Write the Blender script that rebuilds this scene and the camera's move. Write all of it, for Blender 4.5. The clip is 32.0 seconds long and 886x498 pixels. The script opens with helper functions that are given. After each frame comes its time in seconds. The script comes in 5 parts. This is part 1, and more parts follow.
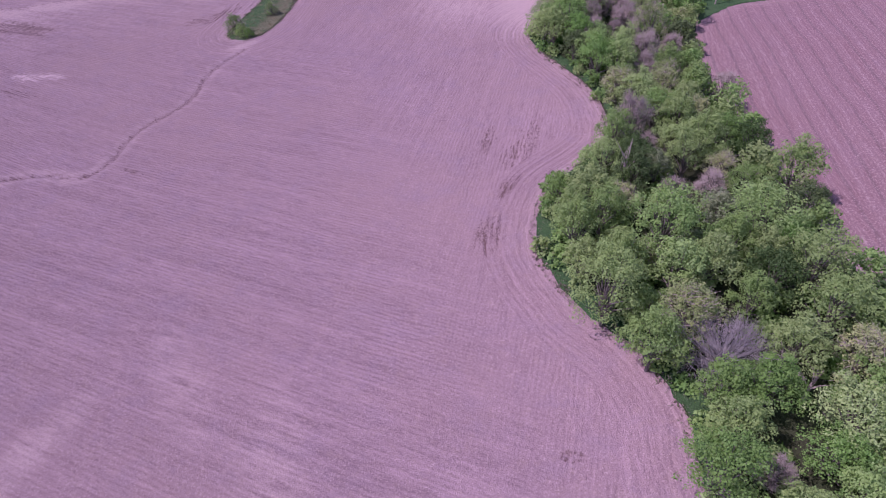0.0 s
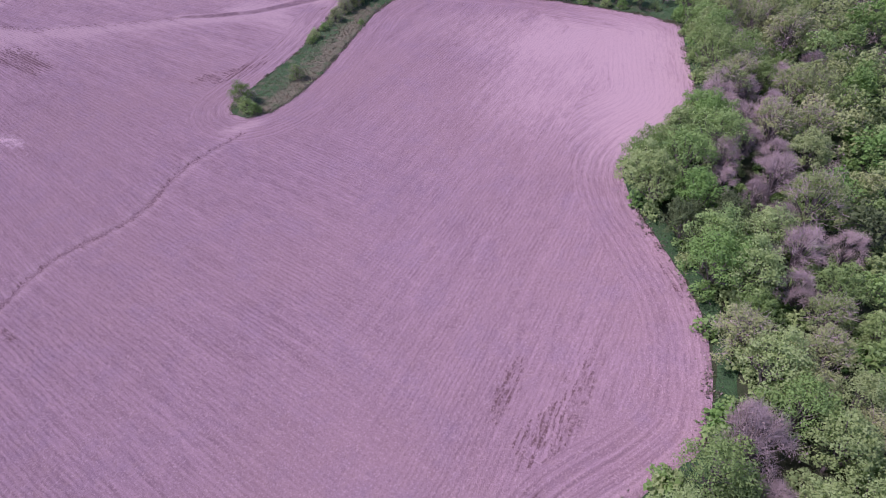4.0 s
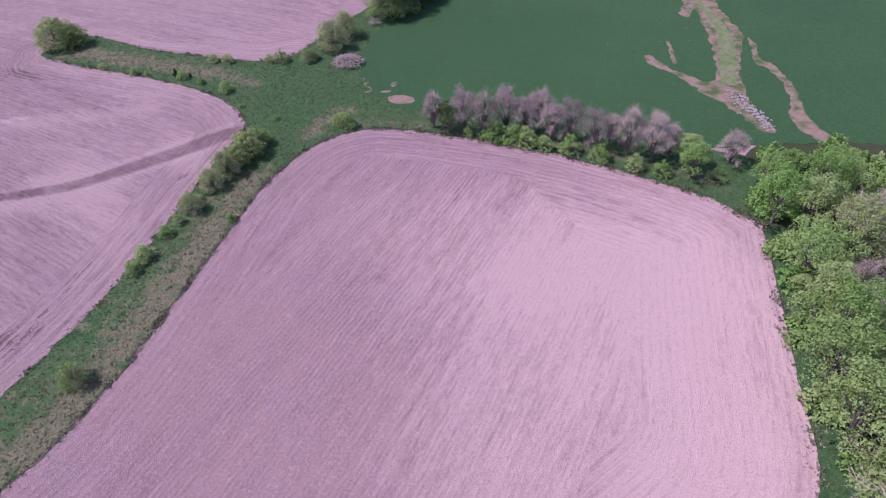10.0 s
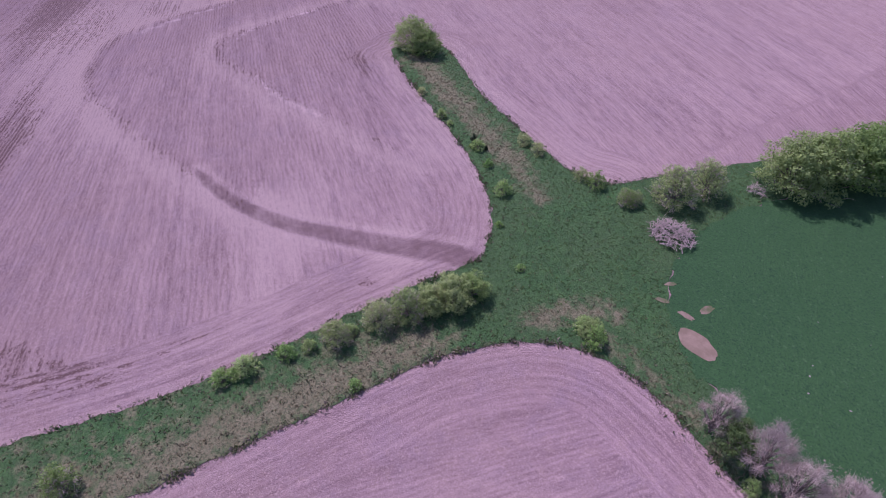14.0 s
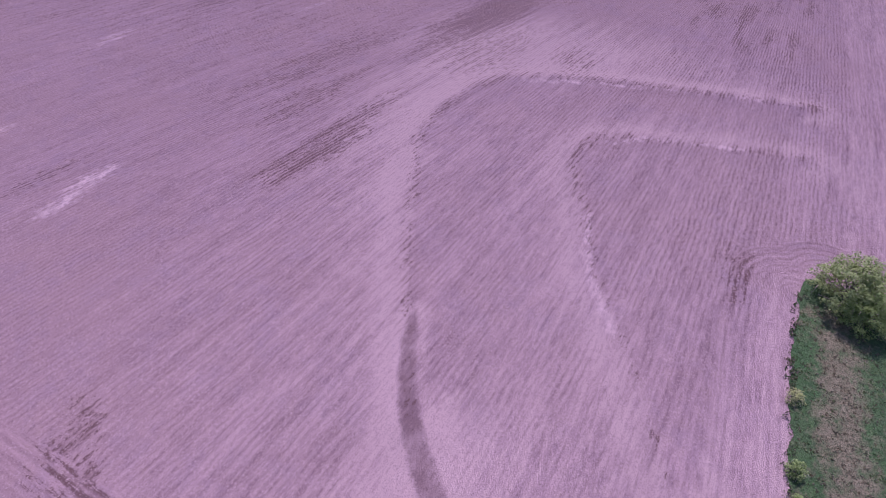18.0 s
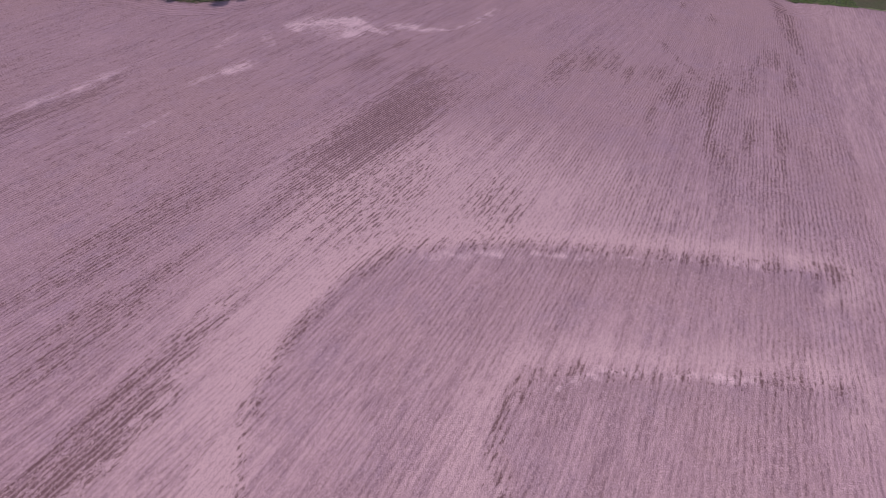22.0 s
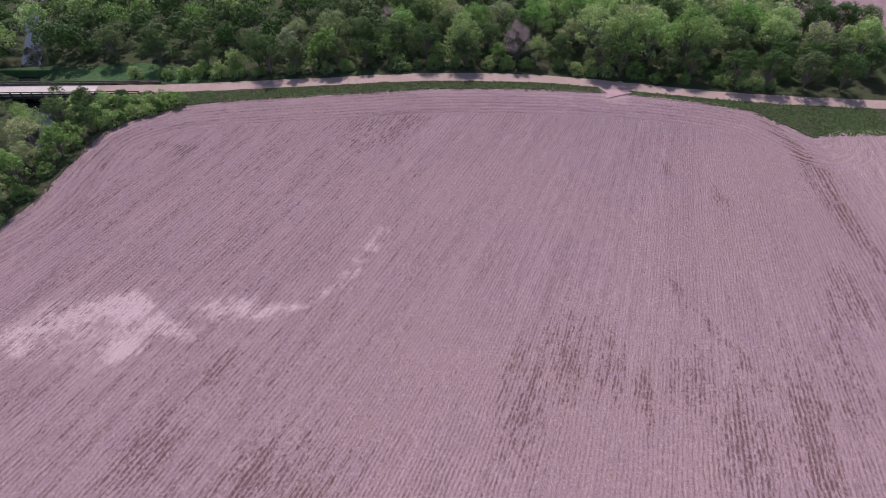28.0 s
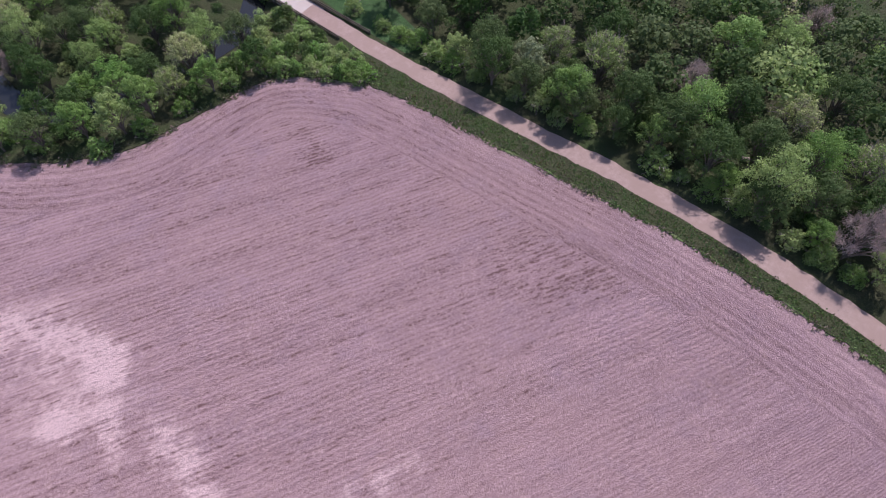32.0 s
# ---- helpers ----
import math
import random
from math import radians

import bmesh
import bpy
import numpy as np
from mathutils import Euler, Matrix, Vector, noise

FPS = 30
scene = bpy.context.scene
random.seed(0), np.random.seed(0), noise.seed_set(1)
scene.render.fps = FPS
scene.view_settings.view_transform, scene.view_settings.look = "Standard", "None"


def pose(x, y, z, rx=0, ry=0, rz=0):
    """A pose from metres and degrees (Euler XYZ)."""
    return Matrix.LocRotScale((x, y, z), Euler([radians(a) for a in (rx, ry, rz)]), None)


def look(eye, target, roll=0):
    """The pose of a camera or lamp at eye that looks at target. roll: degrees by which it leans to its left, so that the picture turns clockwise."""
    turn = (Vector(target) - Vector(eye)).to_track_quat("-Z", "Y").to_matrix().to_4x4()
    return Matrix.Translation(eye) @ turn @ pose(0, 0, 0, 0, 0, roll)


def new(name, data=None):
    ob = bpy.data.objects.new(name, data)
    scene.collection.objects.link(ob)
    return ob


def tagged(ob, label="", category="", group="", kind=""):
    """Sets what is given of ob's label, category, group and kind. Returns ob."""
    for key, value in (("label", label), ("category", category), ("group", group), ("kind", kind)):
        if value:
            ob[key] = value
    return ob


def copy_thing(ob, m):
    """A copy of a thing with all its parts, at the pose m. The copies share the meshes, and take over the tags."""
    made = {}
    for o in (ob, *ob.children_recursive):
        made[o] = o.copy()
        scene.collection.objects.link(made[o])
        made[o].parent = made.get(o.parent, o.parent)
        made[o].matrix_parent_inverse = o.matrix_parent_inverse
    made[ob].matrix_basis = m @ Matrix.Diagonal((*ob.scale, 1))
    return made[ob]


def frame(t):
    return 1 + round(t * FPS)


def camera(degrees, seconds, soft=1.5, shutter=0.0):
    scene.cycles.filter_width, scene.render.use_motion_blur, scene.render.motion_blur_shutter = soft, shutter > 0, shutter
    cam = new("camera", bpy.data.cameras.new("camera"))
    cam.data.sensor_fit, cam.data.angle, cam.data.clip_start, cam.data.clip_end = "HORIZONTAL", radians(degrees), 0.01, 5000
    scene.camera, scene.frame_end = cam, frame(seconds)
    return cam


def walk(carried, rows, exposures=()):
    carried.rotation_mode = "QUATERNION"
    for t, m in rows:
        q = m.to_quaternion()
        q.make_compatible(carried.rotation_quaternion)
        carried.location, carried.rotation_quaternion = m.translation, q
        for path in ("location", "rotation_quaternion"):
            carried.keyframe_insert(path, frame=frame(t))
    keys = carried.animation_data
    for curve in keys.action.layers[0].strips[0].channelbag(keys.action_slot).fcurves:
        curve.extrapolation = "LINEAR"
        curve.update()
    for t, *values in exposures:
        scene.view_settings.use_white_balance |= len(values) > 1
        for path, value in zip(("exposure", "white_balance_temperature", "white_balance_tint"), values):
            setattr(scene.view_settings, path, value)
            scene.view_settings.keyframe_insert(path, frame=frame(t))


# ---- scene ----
cam = camera(75.6, 32.0, soft=1.0)
PATH = [
    (0, (2.193, -0.127, 54.858), (2.151, 1.335, 53.494), -5.9),
    (0.5, (4.679, 7.347, 54.848), (4.581, 8.805, 53.482), -5.7),
    (1, (7.07, 14.888, 54.79), (6.906, 16.34, 53.425), -5.4),
    (1.5, (9.229, 22.467, 54.732), (9.066, 23.911, 53.359), -5.7),
    (2, (11.058, 29.962, 54.709), (10.851, 31.401, 53.335), -5.7),
    (2.5, (12.511, 37.37, 54.701), (12.184, 38.79, 53.33), -5.1),
    (3, (13.55, 44.888, 54.709), (13.199, 46.299, 53.336), -4.9),
    (3.5, (14.177, 52.576, 54.784), (13.819, 53.981, 53.407), -5.0),
    (5.5, (15.474, 83.052, 55.543), (15.107, 84.428, 54.138), -6.1),
    (6, (15.697, 90.492, 55.646), (15.327, 91.864, 54.238), -6.0),
    (6.5, (15.762, 97.703, 55.747), (15.388, 99.068, 54.334), -6.2),
    (7, (15.649, 105.07, 55.816), (15.272, 106.43, 54.399), -6.3),
    (7.5, (15.429, 112.516, 55.795), (15.048, 113.871, 54.374), -6.3),
    (8, (15.083, 119.768, 55.633), (14.699, 121.118, 54.207), -6.4),
    (8.5, (14.641, 126.96, 55.392), (14.254, 128.304, 53.963), -6.5),
    (9, (14.164, 134.189, 55.119), (13.772, 135.529, 53.686), -6.6),
    (9.5, (13.69, 141.165, 54.916), (13.292, 142.5, 53.481), -6.7),
    (10, (13.225, 148.04, 54.673), (12.824, 149.371, 53.235), -6.9),
    (10.5, (12.86, 154.819, 54.381), (12.454, 156.145, 52.94), -7.0),
    (11, (12.48, 161.263, 54.15), (11.961, 162.558, 52.717), -6.7),
    (11.5, (11.78, 167.454, 53.998), (11.088, 168.677, 52.575), -6.0),
    (12, (10.464, 173.747, 53.862), (9.675, 174.918, 52.445), -5.6),
    (12.5, (8.386, 180.027, 53.763), (7.433, 181.083, 52.358), -4.3),
    (13, (5.692, 186.078, 53.718), (4.57, 186.964, 52.32), -3.0),
    (13.5, (2.359, 191.848, 53.741), (1.159, 192.628, 52.344), -2.2),
    (14, (-1.655, 197.226, 53.841), (-2.875, 197.972, 52.443), -1.8),
    (14.5, (-6.199, 202.082, 53.94), (-7.557, 202.535, 52.543), -0.1),
    (15, (-11.17, 206.201, 53.963), (-12.594, 206.291, 52.561), 1.5),
    (15.5, (-16.684, 209.41, 53.966), (-18.094, 209.257, 52.556), 3.2),
    (17.5, (-41.964, 217.393, 53.503), (-43.334, 217.035, 52.09), 2.2),
    (18, (-48.603, 218.569, 53.482), (-49.975, 218.211, 52.071), 1.6),
    (18.5, (-55.337, 219.151, 53.466), (-56.717, 218.825, 52.055), 1.1),
    (19, (-62.05, 219.368, 53.423), (-63.431, 219.059, 52.01), 0.9),
    (19.5, (-68.727, 219.433, 53.387), (-70.111, 219.141, 51.973), 0.7),
    (20, (-75.33, 219.39, 53.413), (-76.715, 219.113, 51.998), 0.5),
    (20.5, (-81.93, 219.253, 53.445), (-83.315, 218.986, 52.028), 0.3),
    (21, (-88.672, 219.098, 53.468), (-90.058, 218.842, 52.05), 0.1),
    (21.5, (-95.213, 218.941, 53.485), (-96.6, 218.695, 52.065), -0.1),
    (22, (-101.925, 218.797, 53.484), (-103.313, 218.561, 52.063), -0.1),
    (22.5, (-108.792, 218.69, 53.471), (-110.183, 218.463, 52.052), -0.3),
    (23, (-115.843, 218.559, 53.437), (-117.234, 218.341, 52.017), -0.3),
    (23.5, (-122.87, 218.285, 53.412), (-124.261, 218.077, 51.99), -0.3),
    (24, (-129.861, 217.89, 53.363), (-131.252, 217.692, 51.939), -0.2),
    (24.5, (-136.868, 217.35, 53.307), (-138.258, 217.164, 51.881), 0.0),
    (25, (-143.839, 216.653, 53.295), (-145.228, 216.475, 51.867), 0.2),
    (25.5, (-150.728, 216.055, 53.304), (-152.118, 215.893, 51.875), 0.3),
    (27.5, (-177.559, 215.381, 53.568), (-178.946, 215.394, 52.128), -1.4),
    (28, (-184.632, 215.149, 53.587), (-186.015, 215.188, 52.142), -1.6),
    (28.5, (-191.731, 214.97, 53.589), (-193.105, 215.037, 52.137), -1.6),
    (29, (-198.564, 215.032, 53.575), (-199.856, 215.114, 52.051), -1.6),
    (29.5, (-205.442, 215.375, 53.557), (-206.548, 215.448, 51.892), -2.0),
    (30, (-212.57, 215.918, 53.588), (-213.62, 215.988, 51.887), -2.2),
    (30.5, (-219.648, 216.625, 53.627), (-220.686, 216.697, 51.919), -2.4),
    (31, (-226.521, 217.2, 53.631), (-227.554, 217.186, 51.918), -2.2),
    (31.5, (-233.056, 217.509, 53.611), (-234.046, 217.198, 51.902), -1.6),
    (31.7, (-235.562, 217.539, 53.614), (-236.493, 217.069, 51.907), -1.3),
    (32, (-239.234, 217.475, 53.603), (-240.066, 216.838, 51.899), -0.8),
]

walk(cam, [(t, look(eye, target, roll)) for t, eye, target, roll in PATH],
     exposures=[(0, 0.03, 5870, 56), (6, 0.12, 5870, 52), (10, 0.30, 5970, 44), (12, 0.42, 5950, 43), (13, 0.38, 5900, 42), (14, 0.12, 5880, 48), (15, 0.01, 5860, 55), (19, 0.11, 5850, 58),
                (21, 0.0, 6150, 53), (23, -0.03, 6850, 37), (25, 0.0, 6820, 35), (28, 0.13, 6400, 28), (30, 0.15, 6380, 28), (32, 0.17, 6340, 30)])

# ---- light ----
SUN_AZ, SUN_EL = (-0.99, -0.12), 57.0
world = bpy.data.worlds.new("sky")
scene.world = world
world.use_nodes = True
sky = world.node_tree.nodes.new("ShaderNodeTexSky")
sky.sky_type, sky.sun_disc = "NISHITA", False
sky.sun_elevation, sky.sun_rotation = radians(SUN_EL), math.atan2(SUN_AZ[0], SUN_AZ[1])
sky_bg = world.node_tree.nodes["Background"]
world.node_tree.links.new(sky.outputs[0], sky_bg.inputs[0])
sky_bg.inputs[1].default_value = 0.112
sun = new("sun", bpy.data.lights.new("sun", "SUN"))
sun.data.energy, sun.data.angle, sun.data.color = 3.35, radians(0.53), (1.0, 0.96, 0.90)
flat = Vector((SUN_AZ[0], SUN_AZ[1], 0)).normalized() * math.cos(radians(SUN_EL))
sun.matrix_world = look((0, 0, 150), Vector((0, 0, 150)) - Vector((flat.x, flat.y, math.sin(radians(SUN_EL)))))


# ---- plan: curves in metres ----
def spline(points, step=1.0, closed=False):
    """A smooth curve through the points, sampled about every step metres."""
    p = [np.array(q, float) for q in points]
    n = len(p)
    out = []
    for i in range(n if closed else n - 1):
        a, b, c, d = (p[(i + k) % n] if closed else p[min(max(i + k, 0), n - 1)] for k in (-1, 0, 1, 2))
        m = max(1, int(np.linalg.norm(c - b) / step))
        for k in range(m):
            s = k / m
            out.append(0.5 * (2 * b + (c - a) * s + (2 * a - 5 * b + 4 * c - d) * s * s + (3 * b - a - 3 * c + d) * s ** 3))
    if not closed:
        out.append(p[-1])
    return np.array(out)


WOOD_EDGE = [(31, -70), (29, 0), (28, 27), (29, 36), (26, 47), (20, 55), (16, 66), (17, 75), (21, 84), (29, 91), (35, 98), (37, 110),
             (36, 121), (32, 132), (28, 143), (27.5, 152), (32, 161), (39.5, 170), (43.5, 180), (44, 198), (44.5, 222)]
NORTH_EDGE = [(44.5, 222), (37, 228), (27, 232), (13, 236), (2, 238), (-11, 239), (-20, 239)]
STRIP_EAST = [(-20, 239), (-28, 237), (-35, 230), (-39, 218), (-40, 205), (-41, 190), (-42, 178), (-44, 168), (-47, 161), (-51, 157.5)]
STRIP_WEST = [(-55, 158.5), (-57, 162), (-56, 168), (-54, 177), (-52, 188), (-51, 203), (-51, 216), (-50.5, 228), (-50, 233.5)]
ARM_SOUTH = [(-50, 233.5), (-55, 239), (-62, 243), (-72, 246), (-86, 248), (-100, 250), (-110, 252)]
ARM_NORTH = [(-112.5, 257), (-108, 264), (-88, 260), (-72, 259), (-60, 259), (-53, 263), (-50, 271), (-46.5, 283), (-37, 310), (-27, 364)]
GREEN_WEST = [(-17, 364), (-22, 336), (-27, 313), (-32, 296), (-36, 282), (-37, 269), (-35, 260), (-30, 252), (-20, 246)]
GREEN_SOUTH = [(-20, 246), (-10, 246.5), (5, 247), (20, 246), (36, 243), (60, 247), (90, 249), (200, 252)]
WOOD_EAST = [(200, 252), (150, 228), (112, 210), (93, 195), (84, 179), (79, 165), (72, 151), (65, 130), (63.5, 112), (62, 90), (62, 40), (62, -70)]
MEADOW_SOUTH = [(72, 151), (80, 157.5), (89, 162.5), (99, 162.5), (125, 168), (160, 175), (215, 200)]
CREEK_WOOD = [(-250, 40), (-246, 90), (-245, 110), (-243, 118), (-242, 130), (-247, 141), (-256, 149), (-265, 151.5), (-275, 153.5), (-281, 158), (-286, 168)]
VERGE = [(-286, 168), (-287, 180), (-287.5, 200), (-288, 215), (-287, 230), (-285, 247), (-281, 264), (-276, 276), (-270, 281.5), (-266, 284)]
TRAIL = [(-299, 40), (-297, 90), (-295, 126), (-293.7, 150), (-292.7, 165), (-292.4, 180), (-292.4, 195), (-292.6, 210), (-291.8, 225), (-289.8, 240),
         (-287.3, 250), (-284, 262), (-279.5, 281), (-276, 303), (-271, 335), (-262, 380)]
FIELD_LINE = [(-112.5, 257), (-131, 263.5), (-158, 268), (-187, 273), (-225, 280.5), (-254, 283.5), (-266, 284)]
TERRACE_OUT = [(-78, 208), (-91, 203.5), (-101, 200), (-112, 197), (-130, 193), (-145, 195), (-153, 200), (-158, 208), (-160, 221), (-161, 241), (-161, 262)]
TERRACE_IN = [(-76, 237), (-96, 230), (-105, 226), (-118, 223), (-130, 220), (-137, 222), (-140, 227), (-141, 240), (-143, 258)]
CREEK = [(-345, 112), (-320, 122), (-300, 130), (-285, 140), (-270, 139), (-258, 135), (-252, 128), (-253, 112), (-258, 90), (-262, 40)]
GULLY = [(-95, 97), (-82, 99), (-72, 97), (-68, 102), (-66, 113), (-58, 125), (-56, 140), (-50, 152)]

HILLS = [-0.23, -0.28, 0.16, -0.03, -0.48, -0.42, -0.46, 0.33, -0.30, -1.08, -0.43, -0.87, 1.01, 2.28, 0.77, -0.03, 0.25, 1.18, 1.48, 0.34, -1.24, -0.03, 0.18, -2.00, -2.23, -1.50, -0.91, -0.90, -2.67, -2.33]


def away(points, x, y, step=2.0):
    """Distance from each place to a curve."""
    p = spline(points, step)
    best = np.full(np.shape(x), 1e9)
    for a, b in zip(p[:-1], p[1:]):
        d = b - a
        s = np.clip(((x - a[0]) * d[0] + (y - a[1]) * d[1]) / max(d @ d, 1e-9), 0, 1)
        best = np.minimum(best, (x - a[0] - s * d[0]) ** 2 + (y - a[1] - s * d[1]) ** 2)
    return np.sqrt(best)


def land(x, y):
    """Height of the ground without the small works of the farmer."""
    x, y = np.asarray(x, float), np.asarray(y, float)
    z = np.full(x.shape, -7.5)
    for n, amp in enumerate(HILLS):
        z = z + amp * np.exp(-((x + 320 - 80 * (n // 5)) ** 2 + (y - 40 - 72 * (n % 5)) ** 2) / (2 * 75.0 ** 2))
    return z


def ground(x, y):
    """Height of the ground with terraces, gully and creek bed."""
    x, y = np.asarray(x, float), np.asarray(y, float)
    z = land(x, y)
    z = z + 0.42 * np.exp(-(away(TERRACE_OUT, x, y) / 2.6) ** 2) + 0.32 * np.exp(-(away(TERRACE_IN, x, y) / 2.2) ** 2)
    z = z - 0.30 * np.exp(-(away(GULLY, x, y) / 0.9) ** 2)
    return z - 2.2 * np.exp(-(away(CREEK, x, y) / 4.2) ** 2)


def inside(outline, x, y):
    hit = np.zeros(np.shape(x), bool)
    p = np.asarray(outline, float)
    for a, b in zip(p, np.roll(p, -1, 0)):
        if a[1] != b[1]:
            hit ^= ((a[1] > y) != (b[1] > y)) & (x < (b[0] - a[0]) * (y - a[1]) / (b[1] - a[1]) + a[0])
    return hit


# ---- materials ----
def material(name):
    m = bpy.data.materials.new(name)
    m.use_nodes = True
    return m, m.node_tree, m.node_tree.nodes["Principled BSDF"]


def node(tree, kind, ins=None, **props):
    n = tree.nodes.new("ShaderNode" + kind)
    for k, v in props.items():
        setattr(n, k, v)
    for k, v in (ins or {}).items():
        if isinstance(v, bpy.types.NodeSocket):
            tree.links.new(v, n.inputs[k])
        else:
            n.inputs[k].default_value = v
    return n


def mixed(tree, fac, a, b, mode="MIX"):
    n = node(tree, "Mix", data_type="RGBA", blend_type=mode)
    for k, v in ((0, fac), (6, a), (7, b)):
        if isinstance(v, bpy.types.NodeSocket):
            tree.links.new(v, n.inputs[k])
        elif k == 0:
            n.inputs[0].default_value = v
        else:
            n.inputs[k].default_value = (*v, 1)
    return n.outputs[2]


def calc(tree, op, a, b=0.0, clamp=False):
    n = node(tree, "Math", {0: a, 1: b}, operation=op, use_clamp=clamp)
    return n.outputs[0]


def fine(tree, scale, detail=4.0, rough=0.6, vector=None):
    n = node(tree, "TexNoise", {"Scale": scale, "Detail": detail, "Roughness": rough})
    tree.links.new(vector or node(tree, "NewGeometry").outputs["Position"], n.inputs["Vector"])
    return n.outputs["Fac"]


def ramp(tree, fac, lo, hi):
    return node(tree, "MapRange", {0: fac, 1: lo, 2: hi}).outputs[0]


def field(tree, name):
    return node(tree, "Attribute", attribute_name=name).outputs["Fac"]


def bumped(tree, bsdf, height, strength=0.5, distance=0.1):
    b = node(tree, "Bump", {"Height": height, "Strength": strength, "Distance": distance})
    tree.links.new(b.outputs[0], bsdf.inputs["Normal"])


def earthy(name, low, high, scale, accent=None, accent_scale=0.15, rough=0.95, bump=0.4, dist=0.08, lo=0.3, hi=0.7):
    """A rough natural surface: two tones in fine grain, an accent in broad patches."""
    m, t, b = material(name)
    col = mixed(t, ramp(t, fine(t, scale, 6, 0.7), lo, hi), low, high)
    if accent:
        col = mixed(t, ramp(t, fine(t, accent_scale, 5, 0.6), 0.42, 0.62), col, accent)
    col = mixed(t, ramp(t, fine(t, scale * 7, 3, 0.6), 0.25, 0.75), col, tuple(0.62 * c for c in low), "MIX") if bump > 0.7 else col
    t.links.new(col, b.inputs["Base Color"])
    b.inputs["Roughness"].default_value = rough
    b.inputs["Specular IOR Level"].default_value = 0.2
    bumped(t, b, fine(t, scale * 2, 6, 0.7), bump, dist)
    return m


ROW = 0.70


def punch(tree, fac, gain):
    """More contrast about the middle."""
    return calc(tree, "ADD", calc(tree, "MULTIPLY", calc(tree, "SUBTRACT", fac, 0.5), gain), 0.5, clamp=True)


def soil_material():
    """Tilled soil with stubble: drilled rows, headlands along the edges, washed pale and weedy dark places, clod
    shadows put into the colour.
    """
    m, t, b = material("tilled_soil")
    u, v, w, edge, kind = (field(t, n) for n in ("row_u", "row_v", "row_w", "edge", "kind"))
    pale, dark, crust, silt, moist = (field(t, n) for n in ("pale", "dark", "crust", "silt", "moist"))
    add, mul, sub = (lambda a, c, o=o: calc(t, o, a, c) for o in ("ADD", "MULTIPLY", "SUBTRACT"))
    wob = mul(fine(t, 0.3, 3, 0.5), 0.9)

    def lines(c, along, row):
        s = calc(t, "SINE", mul(add(c, wob), 2 * math.pi / row))

        def streak(across, length, detail, gain):
            return punch(t, fine(t, 1.0, detail, 0.65, node(t, "CombineXYZ", {0: mul(c, across), 1: mul(along, length)}).outputs[0]), gain)

        mid, broad, thin = streak(0.8, 0.06, 4, 3.4), streak(0.2, 0.018, 3, 2.6), streak(2.6, 0.30, 3, 3.2)
        return s, add(mul(thin, 0.40), add(mul(mid, 0.36), mul(broad, 0.24))), mid, streak(2.0, 0.62, 4, 3.4), streak(3.4, 1.0, 3, 4.2)

    rows, cross, turns = lines(u, v, ROW), lines(v, u, ROW), lines(edge, w, 1.6 * ROW)
    head = ramp(t, add(field(t, "head"), mul(fine(t, 0.2), 0.5)), 0.60, 0.75)

    def pick(n):
        ab = node(t, "Mix", {0: kind, 2: rows[n], 3: cross[n]}).outputs[0]
        return node(t, "Mix", {0: head, 2: ab, 3: turns[n]}).outputs[0]

    s, k, mid, dash, tick = (pick(n) for n in range(5))
    drilled = mul(ramp(t, add(fine(t, 0.035, 4, 0.6), mul(sub(mid, 0.5), 0.25)), 0.36, 0.68), ramp(t, dash, 0.95, 0.15))
    grain, clod, speck, tuft = punch(t, fine(t, 6.0, 4, 0.75), 3.2), punch(t, fine(t, 1.6, 5, 0.75), 3.0), punch(t, fine(t, 3.6, 4, 0.75), 3.4), punch(t, fine(t, 2.6, 4, 0.75), 3.4)
    col = mixed(t, ramp(t, k, 0.22, 0.78), SOIL_DARK, SOIL_LIGHT)
    col = mixed(t, mul(ramp(t, fine(t, 0.022, 5, 0.55), 0.40, 0.66), 0.75), col, SOIL_WARM)
    col = mixed(t, mul(ramp(t, fine(t, 0.16, 5, 0.7), 0.50, 0.72), 0.55), col, SOIL_COOL)
    col = mixed(t, mul(ramp(t, fine(t, 0.75, 4, 0.7), 0.52, 0.75), 0.5), col, SOIL_STRAW)
    col = mixed(t, mul(mul(ramp(t, s, -0.1, 0.9), drilled), mul(ramp(t, clod, -0.35, 0.75), 0.60)), col, SOIL_DEEP)
    col = mixed(t, mul(moist, ramp(t, k, -0.3, 0.8)), col, SOIL_MOIST)
    bands = calc(t, "SINE", mul(add(v, mul(fine(t, 0.05, 3), 3.0)), 2 * math.pi / 4.6))
    col = mixed(t, mul(mul(moist, ramp(t, bands, 0.80, 1.0)), 0.65), col, SOIL_DEEP)
    col = mixed(t, mul(mul(moist, ramp(t, bands, -0.90, -1.0)), ramp(t, clod, 0.4, 1.2)), col, SOIL_PALE)
    near = calc(t, "MULTIPLY", pale, 2.0, clamp=True)
    lump = mul(sub(punch(t, fine(t, 0.4, 5, 0.65), 2.5), 0.5), 0.35)
    ragged = add(add(lump, mul(sub(clod, 0.5), 0.4)), mul(sub(k, 0.5), 1.9))
    col = mixed(t, ramp(t, add(pale, mul(mul(ragged, near), 0.72)), 0.08, 1.3), col, SOIL_PALE)
    crumb = add(mul(sub(punch(t, fine(t, 0.5, 6, 0.75), 3.0), 0.5), 1.35), add(mul(sub(clod, 0.5), 0.6), mul(sub(k, 0.5), 1.3)))
    crusty = ramp(t, add(crust, mul(crumb, calc(t, "MULTIPLY", crust, 1.6, clamp=True))), 0.25, 1.0)
    col = mixed(t, mul(crusty, 0.95), col, SOIL_CRUST)
